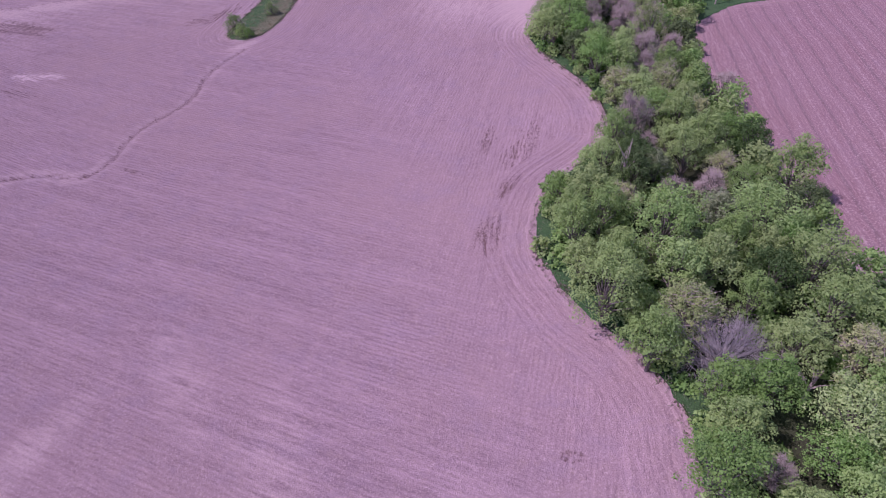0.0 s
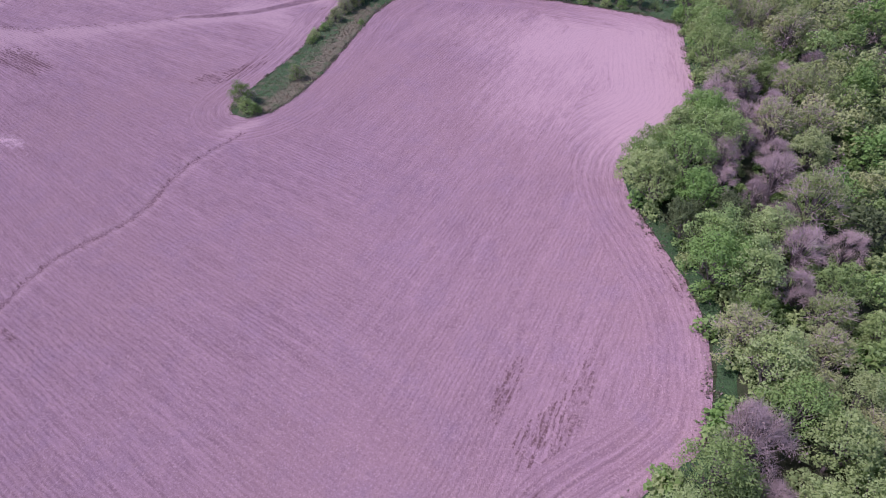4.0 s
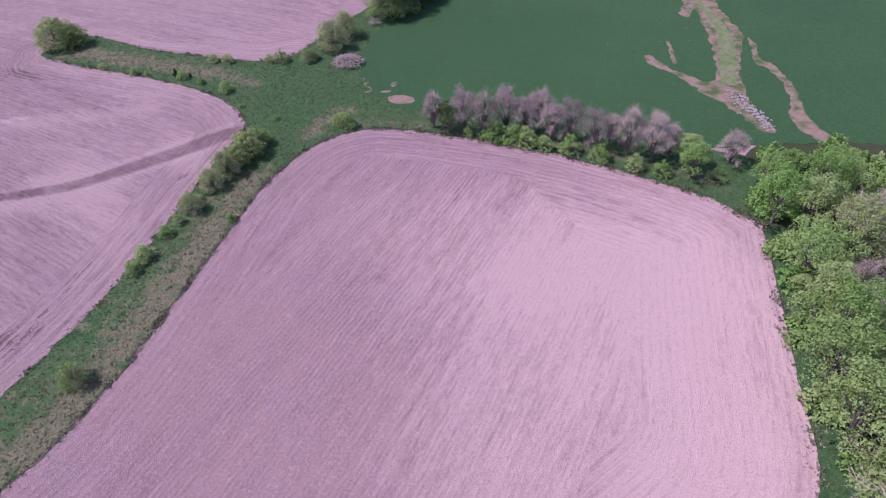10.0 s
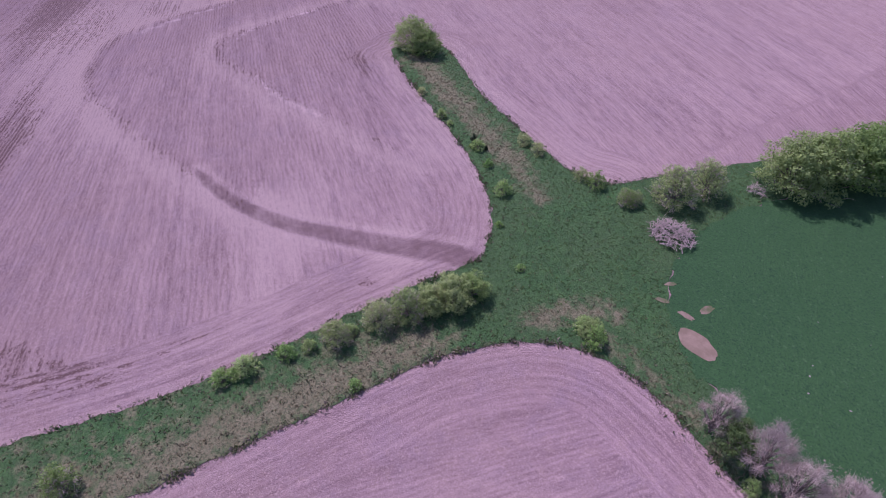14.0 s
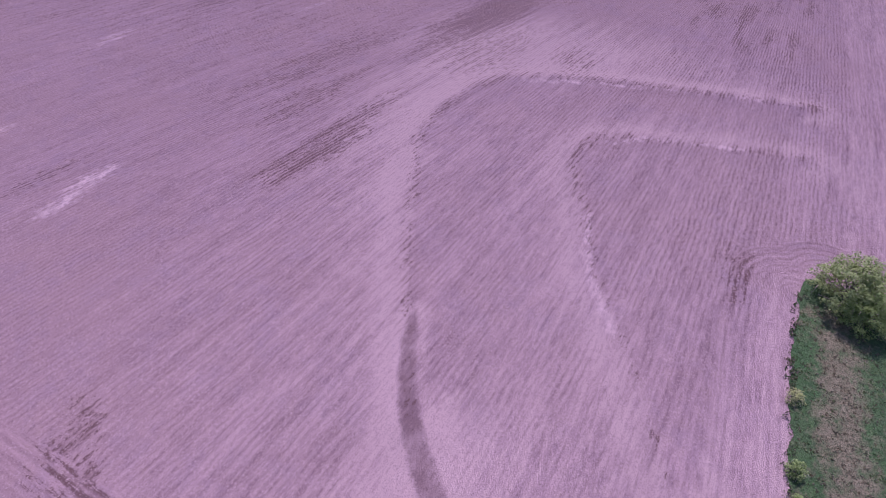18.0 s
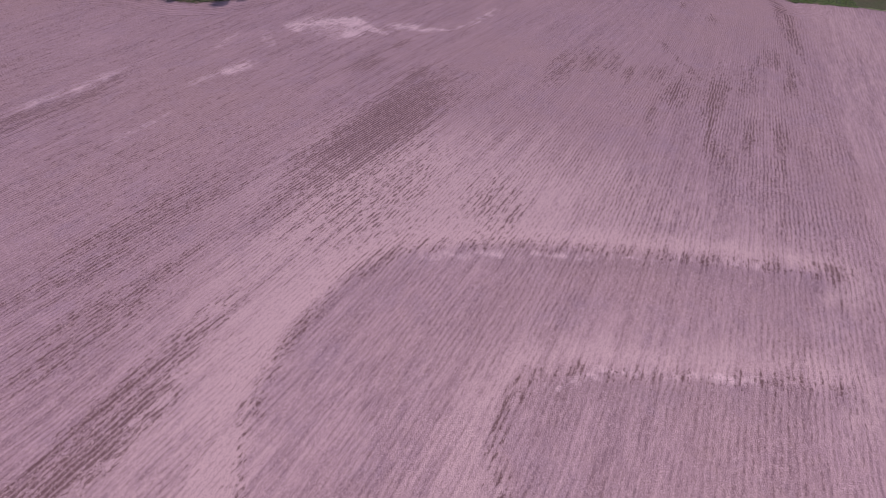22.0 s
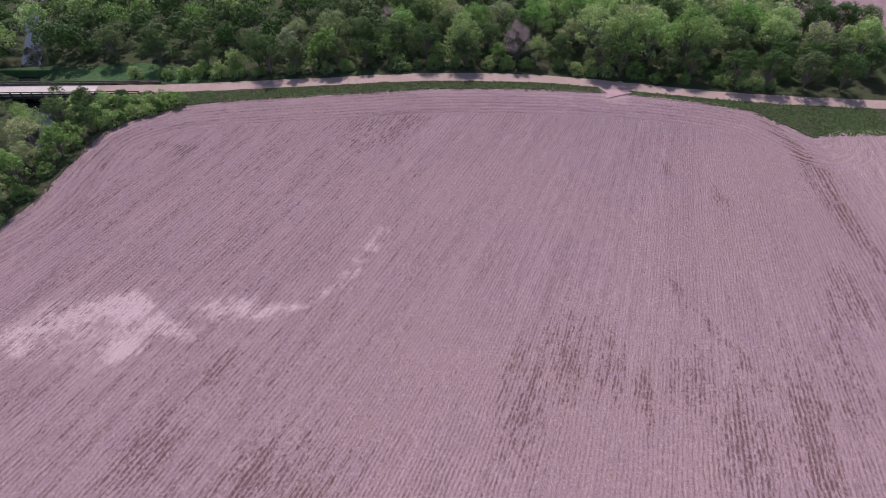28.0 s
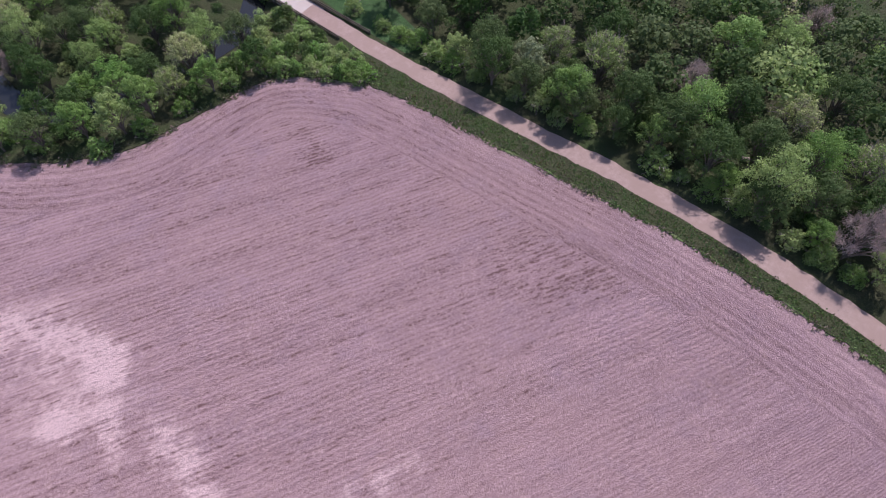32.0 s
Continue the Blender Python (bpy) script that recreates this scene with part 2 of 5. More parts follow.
    washed = ramp(t, add(silt, mul(mul(sub(clod, 0.5), 0.7), silt)), 0.25, 0.75)
    streak = mul(washed, add(0.42, mul(ramp(t, fine(t, 0.22, 4, 0.65), 0.36, 0.62), 0.5)))
    col = mixed(t, streak, col, mixed(t, fine(t, 0.8, 4, 0.6), SOIL_SILT, SOIL_DARK))
    weedy = calc(t, "MULTIPLY", dark, 2.2, clamp=True)
    trash = add(mul(sub(dash, 0.5), 1.05), add(mul(sub(tuft, 0.5), 0.75), mul(sub(0.5, mid), 0.75)))
    weed = mul(ramp(t, add(dark, mul(trash, weedy)), 0.52, 0.80), ramp(t, s, -1.6, 0.2))
    col = mixed(t, mul(weed, 0.80), col, SOIL_WEED_SHADE)
    # clod shadows painted in: furrows dashed with the weed tone, ridges paler
    clod_shade = add(0.20, mul(field(t, "clod_shade"), mul(ramp(t, add(fine(t, 0.07, 4, 0.6), mul(sub(0.5, mid), 0.2)), 0.30, 0.62), 0.74)))
    groove, ridge = ramp(t, s, -0.1, 0.75), ramp(t, s, 0.0, -0.8)
    col = mixed(t, mul(mul(groove, ramp(t, add(mul(tick, 0.75), mul(dash, 0.38)), 0.46, 0.80)), mul(clod_shade, 0.72)), col, SOIL_WEED_SHADE)
    col = mixed(t, mul(mul(ridge, ramp(t, tick, 0.62, 0.15)), mul(clod_shade, 0.6)), col, SOIL_PALE)
    # dark grain specks painted as the small shadows of clods
    col = mixed(t, mul(ramp(t, grain, 0.5, 1.0), 0.52), col, SOIL_DEEP)
    col = mixed(t, mul(mul(ramp(t, speck, 0.58, 1.0), sub(1.0, mul(washed, 0.85))), 0.70), col, SOIL_PALE)
    t.links.new(col, b.inputs["Base Color"])
    b.inputs["Roughness"].default_value = 0.97
    b.inputs["Diffuse Roughness"].default_value = 0.65
    b.inputs["Specular IOR Level"].default_value = 0.15
    relief = add(mul(mul(s, drilled), 0.34), add(mul(grain, 1.2), add(mul(k, 0.6), mul(dash, 0.5))))
    bumped(t, b, relief, 0.65, 0.17)
    return m


SOIL_DARK, SOIL_LIGHT, SOIL_WARM = (0.296, 0.197, 0.215), (0.479, 0.331, 0.354), (0.423, 0.285, 0.277)
SOIL_MOIST, SOIL_CRUST, SOIL_SILT = (0.254, 0.140, 0.152), (0.722, 0.553, 0.555), (0.174, 0.106, 0.102)
SOIL_DEEP, SOIL_PALE, SOIL_WEED_SHADE = (0.182, 0.119, 0.130), (0.584, 0.429, 0.418), (0.135, 0.073, 0.068)
SOIL_COOL, SOIL_STRAW = (0.359, 0.260, 0.310), (0.462, 0.325, 0.291)
M_SOIL = soil_material()


def mul_clamped(tree, a, b):
    return calc(tree, "MULTIPLY", a, b, clamp=True)


def grass_material():
    """Rough grass, with dry straw where the straw attribute says so."""
    m, t, b = material("rough_grass")
    grain, clump = punch(t, fine(t, 3.2, 5, 0.75), 3.0), punch(t, fine(t, 0.7, 5, 0.65), 2.8)
    broad = punch(t, fine(t, 0.11, 4, 0.6), 3.0)
    col = mixed(t, clump, (0.030, 0.092, 0.032), (0.060, 0.150, 0.048))
    col = mixed(t, mul_clamped(t, broad, 0.4), col, (0.080, 0.125, 0.054))
    straw = calc(t, "ADD", field(t, "straw"), calc(t, "MULTIPLY", calc(t, "SUBTRACT", punch(t, fine(t, 0.45, 6, 0.75), 3.4), 0.5), 0.95))
    col = mixed(t, ramp(t, straw, 0.38, 0.95), col, mixed(t, clump, (0.150, 0.142, 0.082), (0.228, 0.208, 0.132)))
    col = mixed(t, calc(t, "MULTIPLY", ramp(t, grain, 0.4, 0.9), 0.75), col, (0.028, 0.050, 0.024))
    col = mixed(t, calc(t, "MULTIPLY", ramp(t, punch(t, fine(t, 4.2, 4, 0.7), 3.2), 0.58, 1.0), 0.45), col, (0.14, 0.20, 0.11))
    t.links.new(col, b.inputs["Base Color"])
    b.inputs["Roughness"].default_value = 0.95
    b.inputs["Specular IOR Level"].default_value = 0.2
    bumped(t, b, calc(t, "ADD", grain, clump), 0.7, 0.12)
    return m


M_GRASS = grass_material()


def crop_material():
    m, t, b = material("young_crop")
    clump, grain = punch(t, fine(t, 1.1, 5, 0.7), 2.6), punch(t, fine(t, 3.4, 4, 0.75), 3.0)
    col = mixed(t, punch(t, fine(t, 0.03, 4, 0.6), 2.0), (0.024, 0.085, 0.029), (0.041, 0.115, 0.037))
    col = mixed(t, calc(t, "MULTIPLY", clump, 0.5), col, (0.048, 0.125, 0.048))
    col = mixed(t, calc(t, "MULTIPLY", ramp(t, grain, 0.5, 0.95), 0.75), col, (0.010, 0.040, 0.022))
    col = mixed(t, calc(t, "MULTIPLY", ramp(t, punch(t, fine(t, 2.0, 3, 0.6), 3.0), 0.8, 1.0), 0.45), col, (0.085, 0.165, 0.075))
    t.links.new(col, b.inputs["Base Color"])
    b.inputs["Roughness"].default_value = 0.85
    b.inputs["Specular IOR Level"].default_value = 0.25
    bumped(t, b, calc(t, "ADD", grain, clump), 0.7, 0.12)
    return m


M_CROP = crop_material()
M_LITTER = earthy("forest_floor", (0.050, 0.062, 0.030), (0.105, 0.105, 0.062), 0.8, (0.055, 0.095, 0.032), 0.12, bump=0.9, dist=0.3)
M_LUSH = earthy("lush_verge_grass", (0.088, 0.148, 0.05), (0.15, 0.225, 0.085), 1.6, (0.205, 0.205, 0.125), 0.45, bump=0.7, dist=0.15)
M_GRAVEL = earthy("pale_gravel", (0.30, 0.222, 0.198), (0.42, 0.322, 0.287), 1.5, (0.33, 0.247, 0.215), 0.3, bump=0.3, dist=0.03)
M_TRACK = earthy("worn_field_soil", SOIL_DARK, SOIL_LIGHT, 1.4, SOIL_WARM, 0.4, bump=0.4)
M_CLAY = earthy("dry_pale_clay", (0.235, 0.17, 0.13), (0.315, 0.235, 0.185), 0.9, (0.21, 0.155, 0.115), 0.5, bump=0.4)
M_BARE = earthy("bare_clay", (0.20, 0.145, 0.115), (0.29, 0.215, 0.17), 0.9, (0.075, 0.115, 0.04), 0.35, bump=0.4)


# ---- the ground, one sheet ----
def axis(lo, hi, step, reach):
    mid = np.arange(lo, hi + step / 2, step)
    out = step * np.cumsum(1.35 ** np.arange(1, 40))
    out = out[out < reach]
    return np.concatenate([(lo - out)[::-1], mid, hi + out])


def linked(name, verts, faces, mat, smooth=True):
    me = bpy.data.meshes.new(name)
    me.from_pydata(verts, [], faces)
    if smooth:
        me.shade_smooth()
    me.materials.append(mat)
    return new(name, me)


def blobs(x, y, rows):
    """Soft stains: x, y, half length, half width, turn in degrees, amount."""
    s = np.zeros(np.shape(x))
    for cx, cy, a, bb, turn, amount in rows:
        c, d = math.cos(radians(turn)), math.sin(radians(turn))
        p, q = (x - cx) * c + (y - cy) * d, -(x - cx) * d + (y - cy) * c
        s = s + amount * np.exp(-((p / a) ** 2 + (q / bb) ** 2) ** 1.5)
    return s


CRUST_SPOTS = [(-231, 171, 12, 6.5, 85, 0.36), (-233, 187, 10, 4.0, 95, 0.20), (-234.5, 173.5, 3.4, 2.2, 60, 1.1), (-233.5, 167, 5.0, 3.0, 100, 0.75), (-229.5, 161.5, 4.5, 2.2, 60, 0.55), (-228, 176, 4.0, 2.0, 150, 0.6), (-230, 181, 4.5, 1.2, 60, 0.4), (-233, 187.5, 3.6, 2.2, 100, 0.48),
               (-232, 194, 4.2, 1.3, 95, 0.5), (-235.5, 201, 4.5, 1.4, 130, 0.42), (-240, 204.5, 4.0, 1.6, 150, 0.5), (-245.5, 207.3, 3.2, 1.6, 150, 0.55), (-222, 157, 8.5, 1.7, 35, 0.38), (-208, 156, 4.8, 2.6, 155, 0.75),
               (-202, 150, 6.0, 1.8, 150, 0.42), (-182, 147, 10, 1.8, 155, 0.38), (-199, 128, 7.5, 2.8, 158, 0.42), (-189, 121, 8, 2.8, 150, 0.36), (-220, 147, 7, 1.5, 165, 0.4), (-105.5, 143.5, 5.5, 2.4, 160, 0.7),
               (-98, 143, 5, 1.8, 150, 0.6), (-108, 113, 9, 2, 150, 0.7), (-153, 110, 9, 3.0, 160, 0.40)]
PALE_SPOTS = [(14, 190, 30, 17, 75, 1.0), (35, 192, 11, 32, 0, 1.05), (8, 212, 32, 16, 5, 0.65), (28, 168, 9, 18, 160, 0.8),
              (-176, 212, 16, 24, 10, 0.9), (-167, 205, 11, 20, 0, 0.45), (-172, 240, 10, 22, 0, 0.3), (-68, 209, 15, 6, 140, 0.75), (-58, 223, 7, 3.5, 140, 0.7), (-116, 190, 12, 3.5, 155, 0.5), (-160, 191, 24, 9, 155, 0.9), (-129, 184, 16, 4.5, 160, 0.5), (-176, 180, 20, 5, 160, 0.35),
              (-22, 33, 12, 5, 100, 0.5), (-37, 46, 12, 4, 120, 0.45), (-53, 38, 9, 3, 60, 0.7),
              (-80, 246, 24, 2.0, 172, 0.5), (-231, 170, 12, 8, 60, 0.35), (-222, 290, 60, 8, 172, 0.3), (-283.6, 253, 4, 3.0, 160, 1.1), (-51, 154, 5, 1.5, 35, 0.9)]
DARK_SPOTS = [(-196, 196, 16, 7.5, 164, 0.62), (-187, 192, 14, 5.5, 164, 0.55), (-177, 186, 13, 6, 168, 0.34), (-170, 196, 12, 9, 165, 0.27), (-169, 216, 6, 7, 90, 0.25),
              (-217, 225, 9, 2.4, 166, 0.55), (-223, 231.5, 7, 3, 170, 0.42), (-221, 236, 6, 1.6, 172, 0.45), (-216.5, 238.5, 4, 1.2, 172, 0.45), (-218, 244.5, 5, 2.2, 150, 0.5), (-211, 248, 9, 2.8, 165, 0.55), (-199, 241.5, 6, 1.0, 171, 0.55),
              (-204, 253, 10, 1.5, 168, 0.65), (-192, 250.8, 6, 1.1, 168, 0.45), (-188, 252.6, 4, 1.4, 166, 0.5), (-196, 258.8, 6, 1.3, 166, 0.6), (-209, 255, 6, 1.4, 168, 0.5), (-218, 257, 8, 2.0, 165, 0.35), (-219, 263, 10, 2.4, 166, 0.35),
              (-219, 271.5, 7, 1.5, 164, 0.6), (-194, 263, 11, 1.3, 165, 0.6), (-230, 270, 6, 2.6, 160, 0.45), (-240, 278, 12, 1.0, 172, 0.6), (-252, 278, 12, 1.4, 174, 0.55), (-263, 279.5, 10, 1.4, 10, 0.5),
              (-210.5, 195, 3, 1.2, 160, 0.55), (-223.5, 188.5, 3, 1.5, 160, 0.5), (-213, 183, 5, 3, 160, 0.35),
              (-152, 161, 17, 5, 155, 0.36), (-140, 168, 14, 4, 155, 0.45), (-131, 178, 16, 3.2, 158, 0.42), (-124, 180, 8, 1.6, 160, 0.55), (-190, 128, 14, 3, 158, 0.42), (-181, 120, 8, 2.5, 155, 0.4), (-162.5, 262.3, 2.4, 0.9, 90, 0.7),
              (-119, 176, 9, 1.6, 158, 0.65), (-114, 171, 5, 1.3, 158, 0.4), (-69.5, 172, 3.5, 2.0, 60, 0.55), (-64, 173, 5, 4.5, 60, 0.48), (-60.5, 179, 5.5, 2.6, 60, 0.62), (-58.5, 190, 8, 1.2, 85, 0.45), (-55, 216.7, 1.3, 0.8, 90, 0.8),
              (-111, 244.5, 6, 2.2, 165, 0.5), (-115, 243, 4, 1.4, 165, 0.4), (-104, 135.5, 8, 2.6, 155, 0.5), (-117.7, 174, 6, 2, 160, 0.4),
              (11, 102, 7.5, 2.0, 80, 0.45), (20, 104, 8, 2.4, 75, 0.50), (15.5, 95, 5, 3, 60, 0.62), (13, 85, 5, 1.6, 55, 0.6), (8, 72, 6, 3.0, 75, 0.52), (-62.4, 98, 4, 0.9, 160, 0.6),
              (33, 30, 9, 0.9, 95, 0.55), (14, 32, 1.8, 1.3, 0, 0.6), (-276, 208, 8, 3.0, 95, 0.33), (-271, 205, 5, 3, 95, 0.25), (-271, 171, 4, 2, 80, 0.35), (33, 125, 9, 0.9, 110, 0.45), (-259, 255, 2.4, 0.8, 172, 0.6), (-251, 261, 3, 0.8, 172, 0.55)]
SILT_BED = [(-92, 203.5), (-82, 206), (-73, 211), (-65, 218), (-58, 225), (-54, 229.5), (-51, 232)]
RILL = [(-235, 247), (-229, 248.5), (-222, 251.3), (-217, 253), (-214.5, 256), (-213.5, 260)]


def build_ground():
    xs, ys = axis(-330, 90, 1.05, 3000), axis(-40, 340, 1.05, 3000)
    x, y = np.meshgrid(xs, ys)
    z = ground(x, y)
    nx = len(xs)
    i = np.arange(len(ys) - 1)[:, None] * nx + np.arange(nx - 1)[None, :]
    faces = np.stack([i, i + 1, i + nx + 1, i + nx], -1).reshape(-1, 4)
    ob = linked("ground", np.stack([x, y, z], -1).reshape(-1, 3).tolist(), faces.tolist(), M_SOIL)
    c, s = math.cos(radians(66)), math.sin(radians(66))
    along = -x * s + y * c
    # rows that fan out: each crosses x = -150 with a slope of its own
    off = np.clip(x + 150, -140, 120)
    fan = (y + 1.2535 * off) / (1 + 0.0041 * off)
    fan = np.where(fan < 165, y + 0.577 * off, np.where(fan > 258, y + 0.196 * off, fan))
    south = x > np.interp(y, [97, 102, 113, 125, 140, 152], [-84, -68, -66, -58, -56, -50])
    row_u = np.where(south, x * c + y * s, fan)
    edge = np.minimum.reduce([away(q, x, y) for q in (WOOD_EDGE, NORTH_EDGE, STRIP_EAST + STRIP_WEST, ARM_SOUTH, ARM_NORTH[:6], CREEK_WOOD, VERGE, WOOD_EAST[6:], MEADOW_SOUTH)])
    strip = np.where(x > 62, x * 0.98 - y * 0.2, x * 0.96 - y * 0.28)
    east = 1 / (1 + np.exp(-(x + 20 + 0.25 * (y - 150)) / 6.0))
    east = np.where(y > 260, 0, np.where((x > -41) & (y > 157), np.maximum(east, 0.97), east))
    wide = 9.0 + 12.0 * np.clip((x - 5) / 15, 0, 1) * np.clip((y - 150) / 25, 0, 1)
    head = np.clip((wide + 1.5 - edge) / 3.0, 0, 1)
    beyond = (y > np.interp(x, [-266, -225, -158, -112], [284, 280.5, 268, 257])) & (x < -30)
    pale = blobs(x, y, PALE_SPOTS)
    crust = blobs(x, y, CRUST_SPOTS)
    pale = pale + 0.35 * np.minimum(crust, 1)
    deep = away(SILT_BED, x, y)
    run = np.clip((x + 94) / 38, 0, 1)
    silt = np.exp(-(deep / (0.75 + 1.35 * run)) ** 4) * np.clip((x + 96) / 2.5, 0.0, 1) * (x < -50.5)
    # pale soil settled along both banks of the silt bed
    bank = np.exp(-((deep - 1.5 - 1.35 * run) / 0.8) ** 2) * np.clip((x + 96) / 2.5, 0.0, 1) * (x < -53)
    pale, crust = pale + 0.55 * bank, crust + 0.28 * bank
    moist = 0.95 * np.clip((x - 62) / 4, 0, 1) * (y < 170)
    dark = blobs(x, y, DARK_SPOTS) + 0.75 * np.exp(-(away(GULLY, x, y) / 0.7) ** 2) + 0.55 * np.exp(-(away(RILL, x, y) / 0.45) ** 2)
    pale = pale + np.exp(-((away(GULLY, x, y) - 1.3) / 0.9) ** 2) * (0.45 + 0.4 * np.clip((-68 - x) / 6, 0, 1))
    for curve, amount, low in ((TERRACE_OUT, 0.75, [(-156, 207), (-157.6, 215), (-158.6, 222), (-159.2, 228), (-159.8, 236), (-160.3, 240), (-161.2, 245), (-161.4, 252)]),
                               (TERRACE_IN, 0.62, [(-96, 228.6), (-106, 224.5), (-118, 223)]), (TERRACE_IN, 0.0, [(-137.5, 224.5), (-139.5, 228), (-140.8, 231), (-141.5, 236), (-142.3, 248)])):
        d, within = away(curve, x, y), inside(spline(curve), x, y)
        if amount:
            pale = pale + np.where(within, 0.0, amount * (0.75 * np.exp(-((d - 3.2) / 2.2) ** 2) + 0.5 * np.exp(-(d / 9.0) ** 2)))
            dark = dark + 0.50 * amount * np.exp(-((np.where(within, -d, d) - 0.3) / 1.1) ** 2)
        # silt washed along the channel below the bank
        crust = crust + 0.62 * np.exp(-(away(low, x, y) / 0.75) ** 2)
    pale = pale + 0.32 * np.clip((x + 165) / 30, 0, 1) * np.clip((-45 - x) / 10, 0, 1) * np.clip((y - 150) / 40, 0, 1)
    pale = pale + np.where(beyond, 0.3, 0.0) + 0.28 * np.exp(-(edge / 4.0) ** 2)
    dark = dark + (0.16 * np.clip((-95 - x) / 30, 0, 1) + 0.10 * np.clip((-150 - x) / 12, 0, 1) * np.clip((225 - y) / 30, 0, 1)) * (~beyond) + 0.06
    # strength of the painted clod shadows, greatest in the west field
    clod_shade = np.clip((-75 - x) / 80, 0, 1) * np.where(inside(spline(TERRACE_OUT), x, y), 0.5, 1.0) * (~beyond) * (1 - 0.35 * head) * (1 - 0.68 * np.clip((-203 - x) / 22, 0, 1)) + 0.45 * np.clip((30 - y) / 40, 0, 1) * (x > -60)
    for name, val in (("row_u", row_u), ("row_v", strip), ("row_w", along + 0.5 * row_u), ("edge", edge), ("head", head), ("kind", east),
                      ("pale", pale), ("dark", dark), ("crust", crust), ("silt", silt), ("moist", moist), ("clod_shade", clod_shade)):
        ob.data.attributes.new(name, "FLOAT", "POINT").data.foreach_set("value", np.ascontiguousarray(val.ravel(), dtype=np.float32))
    return tagged(ob, "pinkish brown tilled field soil with stubble rows", "field", kind="structure")


build_ground()


def area(name, outline, mat, label, category, lift=0.06, step=4.0, ragged=0.25, kind="structure", straw=None):
    """A patch of ground cover that follows the land."""
    p = np.array(outline, float)
    p = p + np.array([[noise.noise((a * f, b * f, 3.1)) * g + noise.noise((a * 2.3, b * 2.3, 1.1)) * 0.5, noise.noise((a * f, b * f, 7.7)) * g + noise.noise((a * 2.3, b * 2.3, 5.1)) * 0.5]
                      for a, b in p for f, g in [(0.5, 1.0)]]) * ragged
    lo, hi = p.min(0), p.max(0)
    gx, gy = np.meshgrid(np.arange(lo[0], hi[0], step), np.arange(lo[1], hi[1], step))
    gx, gy = gx.ravel() + 0.013, gy.ravel() + 0.017
    keep = inside(p, gx, gy)
    inner = np.stack([gx[keep], gy[keep]], -1)
    q = np.concatenate([p, inner])
    n = len(p)
    from mathutils.geometry import delaunay_2d_cdt
    vs, _, fs, *_ = delaunay_2d_cdt([Vector(a) for a in q], [(i, (i + 1) % n) for i in range(n)], [], 1, 1e-4)
    v = np.array([(a[0], a[1]) for a in vs])
    z = ground(v[:, 0], v[:, 1]) + lift
    faces = [f for f in fs]
    mid = np.array([v[list(f)].mean(0) for f in faces])
    ok = inside(p, mid[:, 0], mid[:, 1])
    verts, faces = np.c_[v, z].tolist(), [tuple(f) for f, k in zip(faces, ok) if k]
    if lift > 0.1:
        # turf edge: a short drop down to the soil
        sides = {}
        for f in faces:
            for i, j in zip(f, f[1:] + f[:1]):
                sides[(i, j)] = True
        for i, j in [e for e in sides if (e[1], e[0]) not in sides]:
            k = len(verts)
            verts += [(*verts[j][:2], verts[j][2] - lift - 0.1), (*verts[i][:2], verts[i][2] - lift - 0.1)]
            faces.append((j, i, k + 1, k))
    ob = tagged(linked(name, verts, faces, mat, lift <= 0.1), label, category, kind=kind)
    if straw is not None:
        v = np.array(verts)
        ob.data.attributes.new("straw", "FLOAT", "POINT").data.foreach_set("value", np.ascontiguousarray(straw(v[:, 0], v[:, 1]), dtype=np.float32))
    return ob


def joined(*curves):
    return np.concatenate([spline(c, 0.6)[:-1] for c in curves])


WOOD_ZONE = joined(WOOD_EDGE, [(44.5, 222), (44.5, 241), (58, 249.5), (90, 252), (200, 254)], WOOD_EAST)
WOOD_TREES = joined(WOOD_EDGE, [(44.5, 222), (47, 229), (60, 235), (90, 242), (200, 252)], WOOD_EAST)
area("woodland_floor", WOOD_ZONE, M_LITTER, "dark leaf litter and undergrowth below the trees", "forest floor", 0.06, 5.0)
GRASS_ZONE = joined(NORTH_EDGE[:], STRIP_EAST, [(-51, 157.5), (-55, 158.5)], STRIP_WEST, ARM_SOUTH, [(-110, 252), (-113.5, 254), (-112.5, 257)], ARM_NORTH,
                    [(-27, 364), (-17, 364)], GREEN_WEST, [(-20, 246), (-10, 246.5), (5, 247), (20, 246), (36, 243), (46, 240), (45.5, 230), (44.5, 222)])


def dry(x, y):
    """How much of the grass is straw: down the middle of the west arm, along the east edge of the strip, on the bank."""
    s = 0.80 * np.exp(-((away([(-106, 256), (-88, 254), (-74, 252.6), (-64, 251.6), (-56, 249.5)], x, y)) / 2.9) ** 2)
    s = s + 0.62 * np.exp(-(away([(x0 - 2.6, y0) for x0, y0 in STRIP_EAST[3:9]], x, y) / 3.0) ** 2)
    s = s + 0.40 * np.clip((230 - y) / 8, 0, 1) + 0.22 * np.clip((-60 - x) / 8, 0, 1)
    s = s + 0.95 * np.exp(-(away([(-37, 233), (-36, 238), (-34.5, 241), (-32, 244)], x, y) / 2.2) ** 2)
    return s + 0.7 * np.exp(-(away([(-30, 239.5), (-18, 241), (-5, 241), (20, 238), (40, 232)], x, y) / 1.8) ** 2)


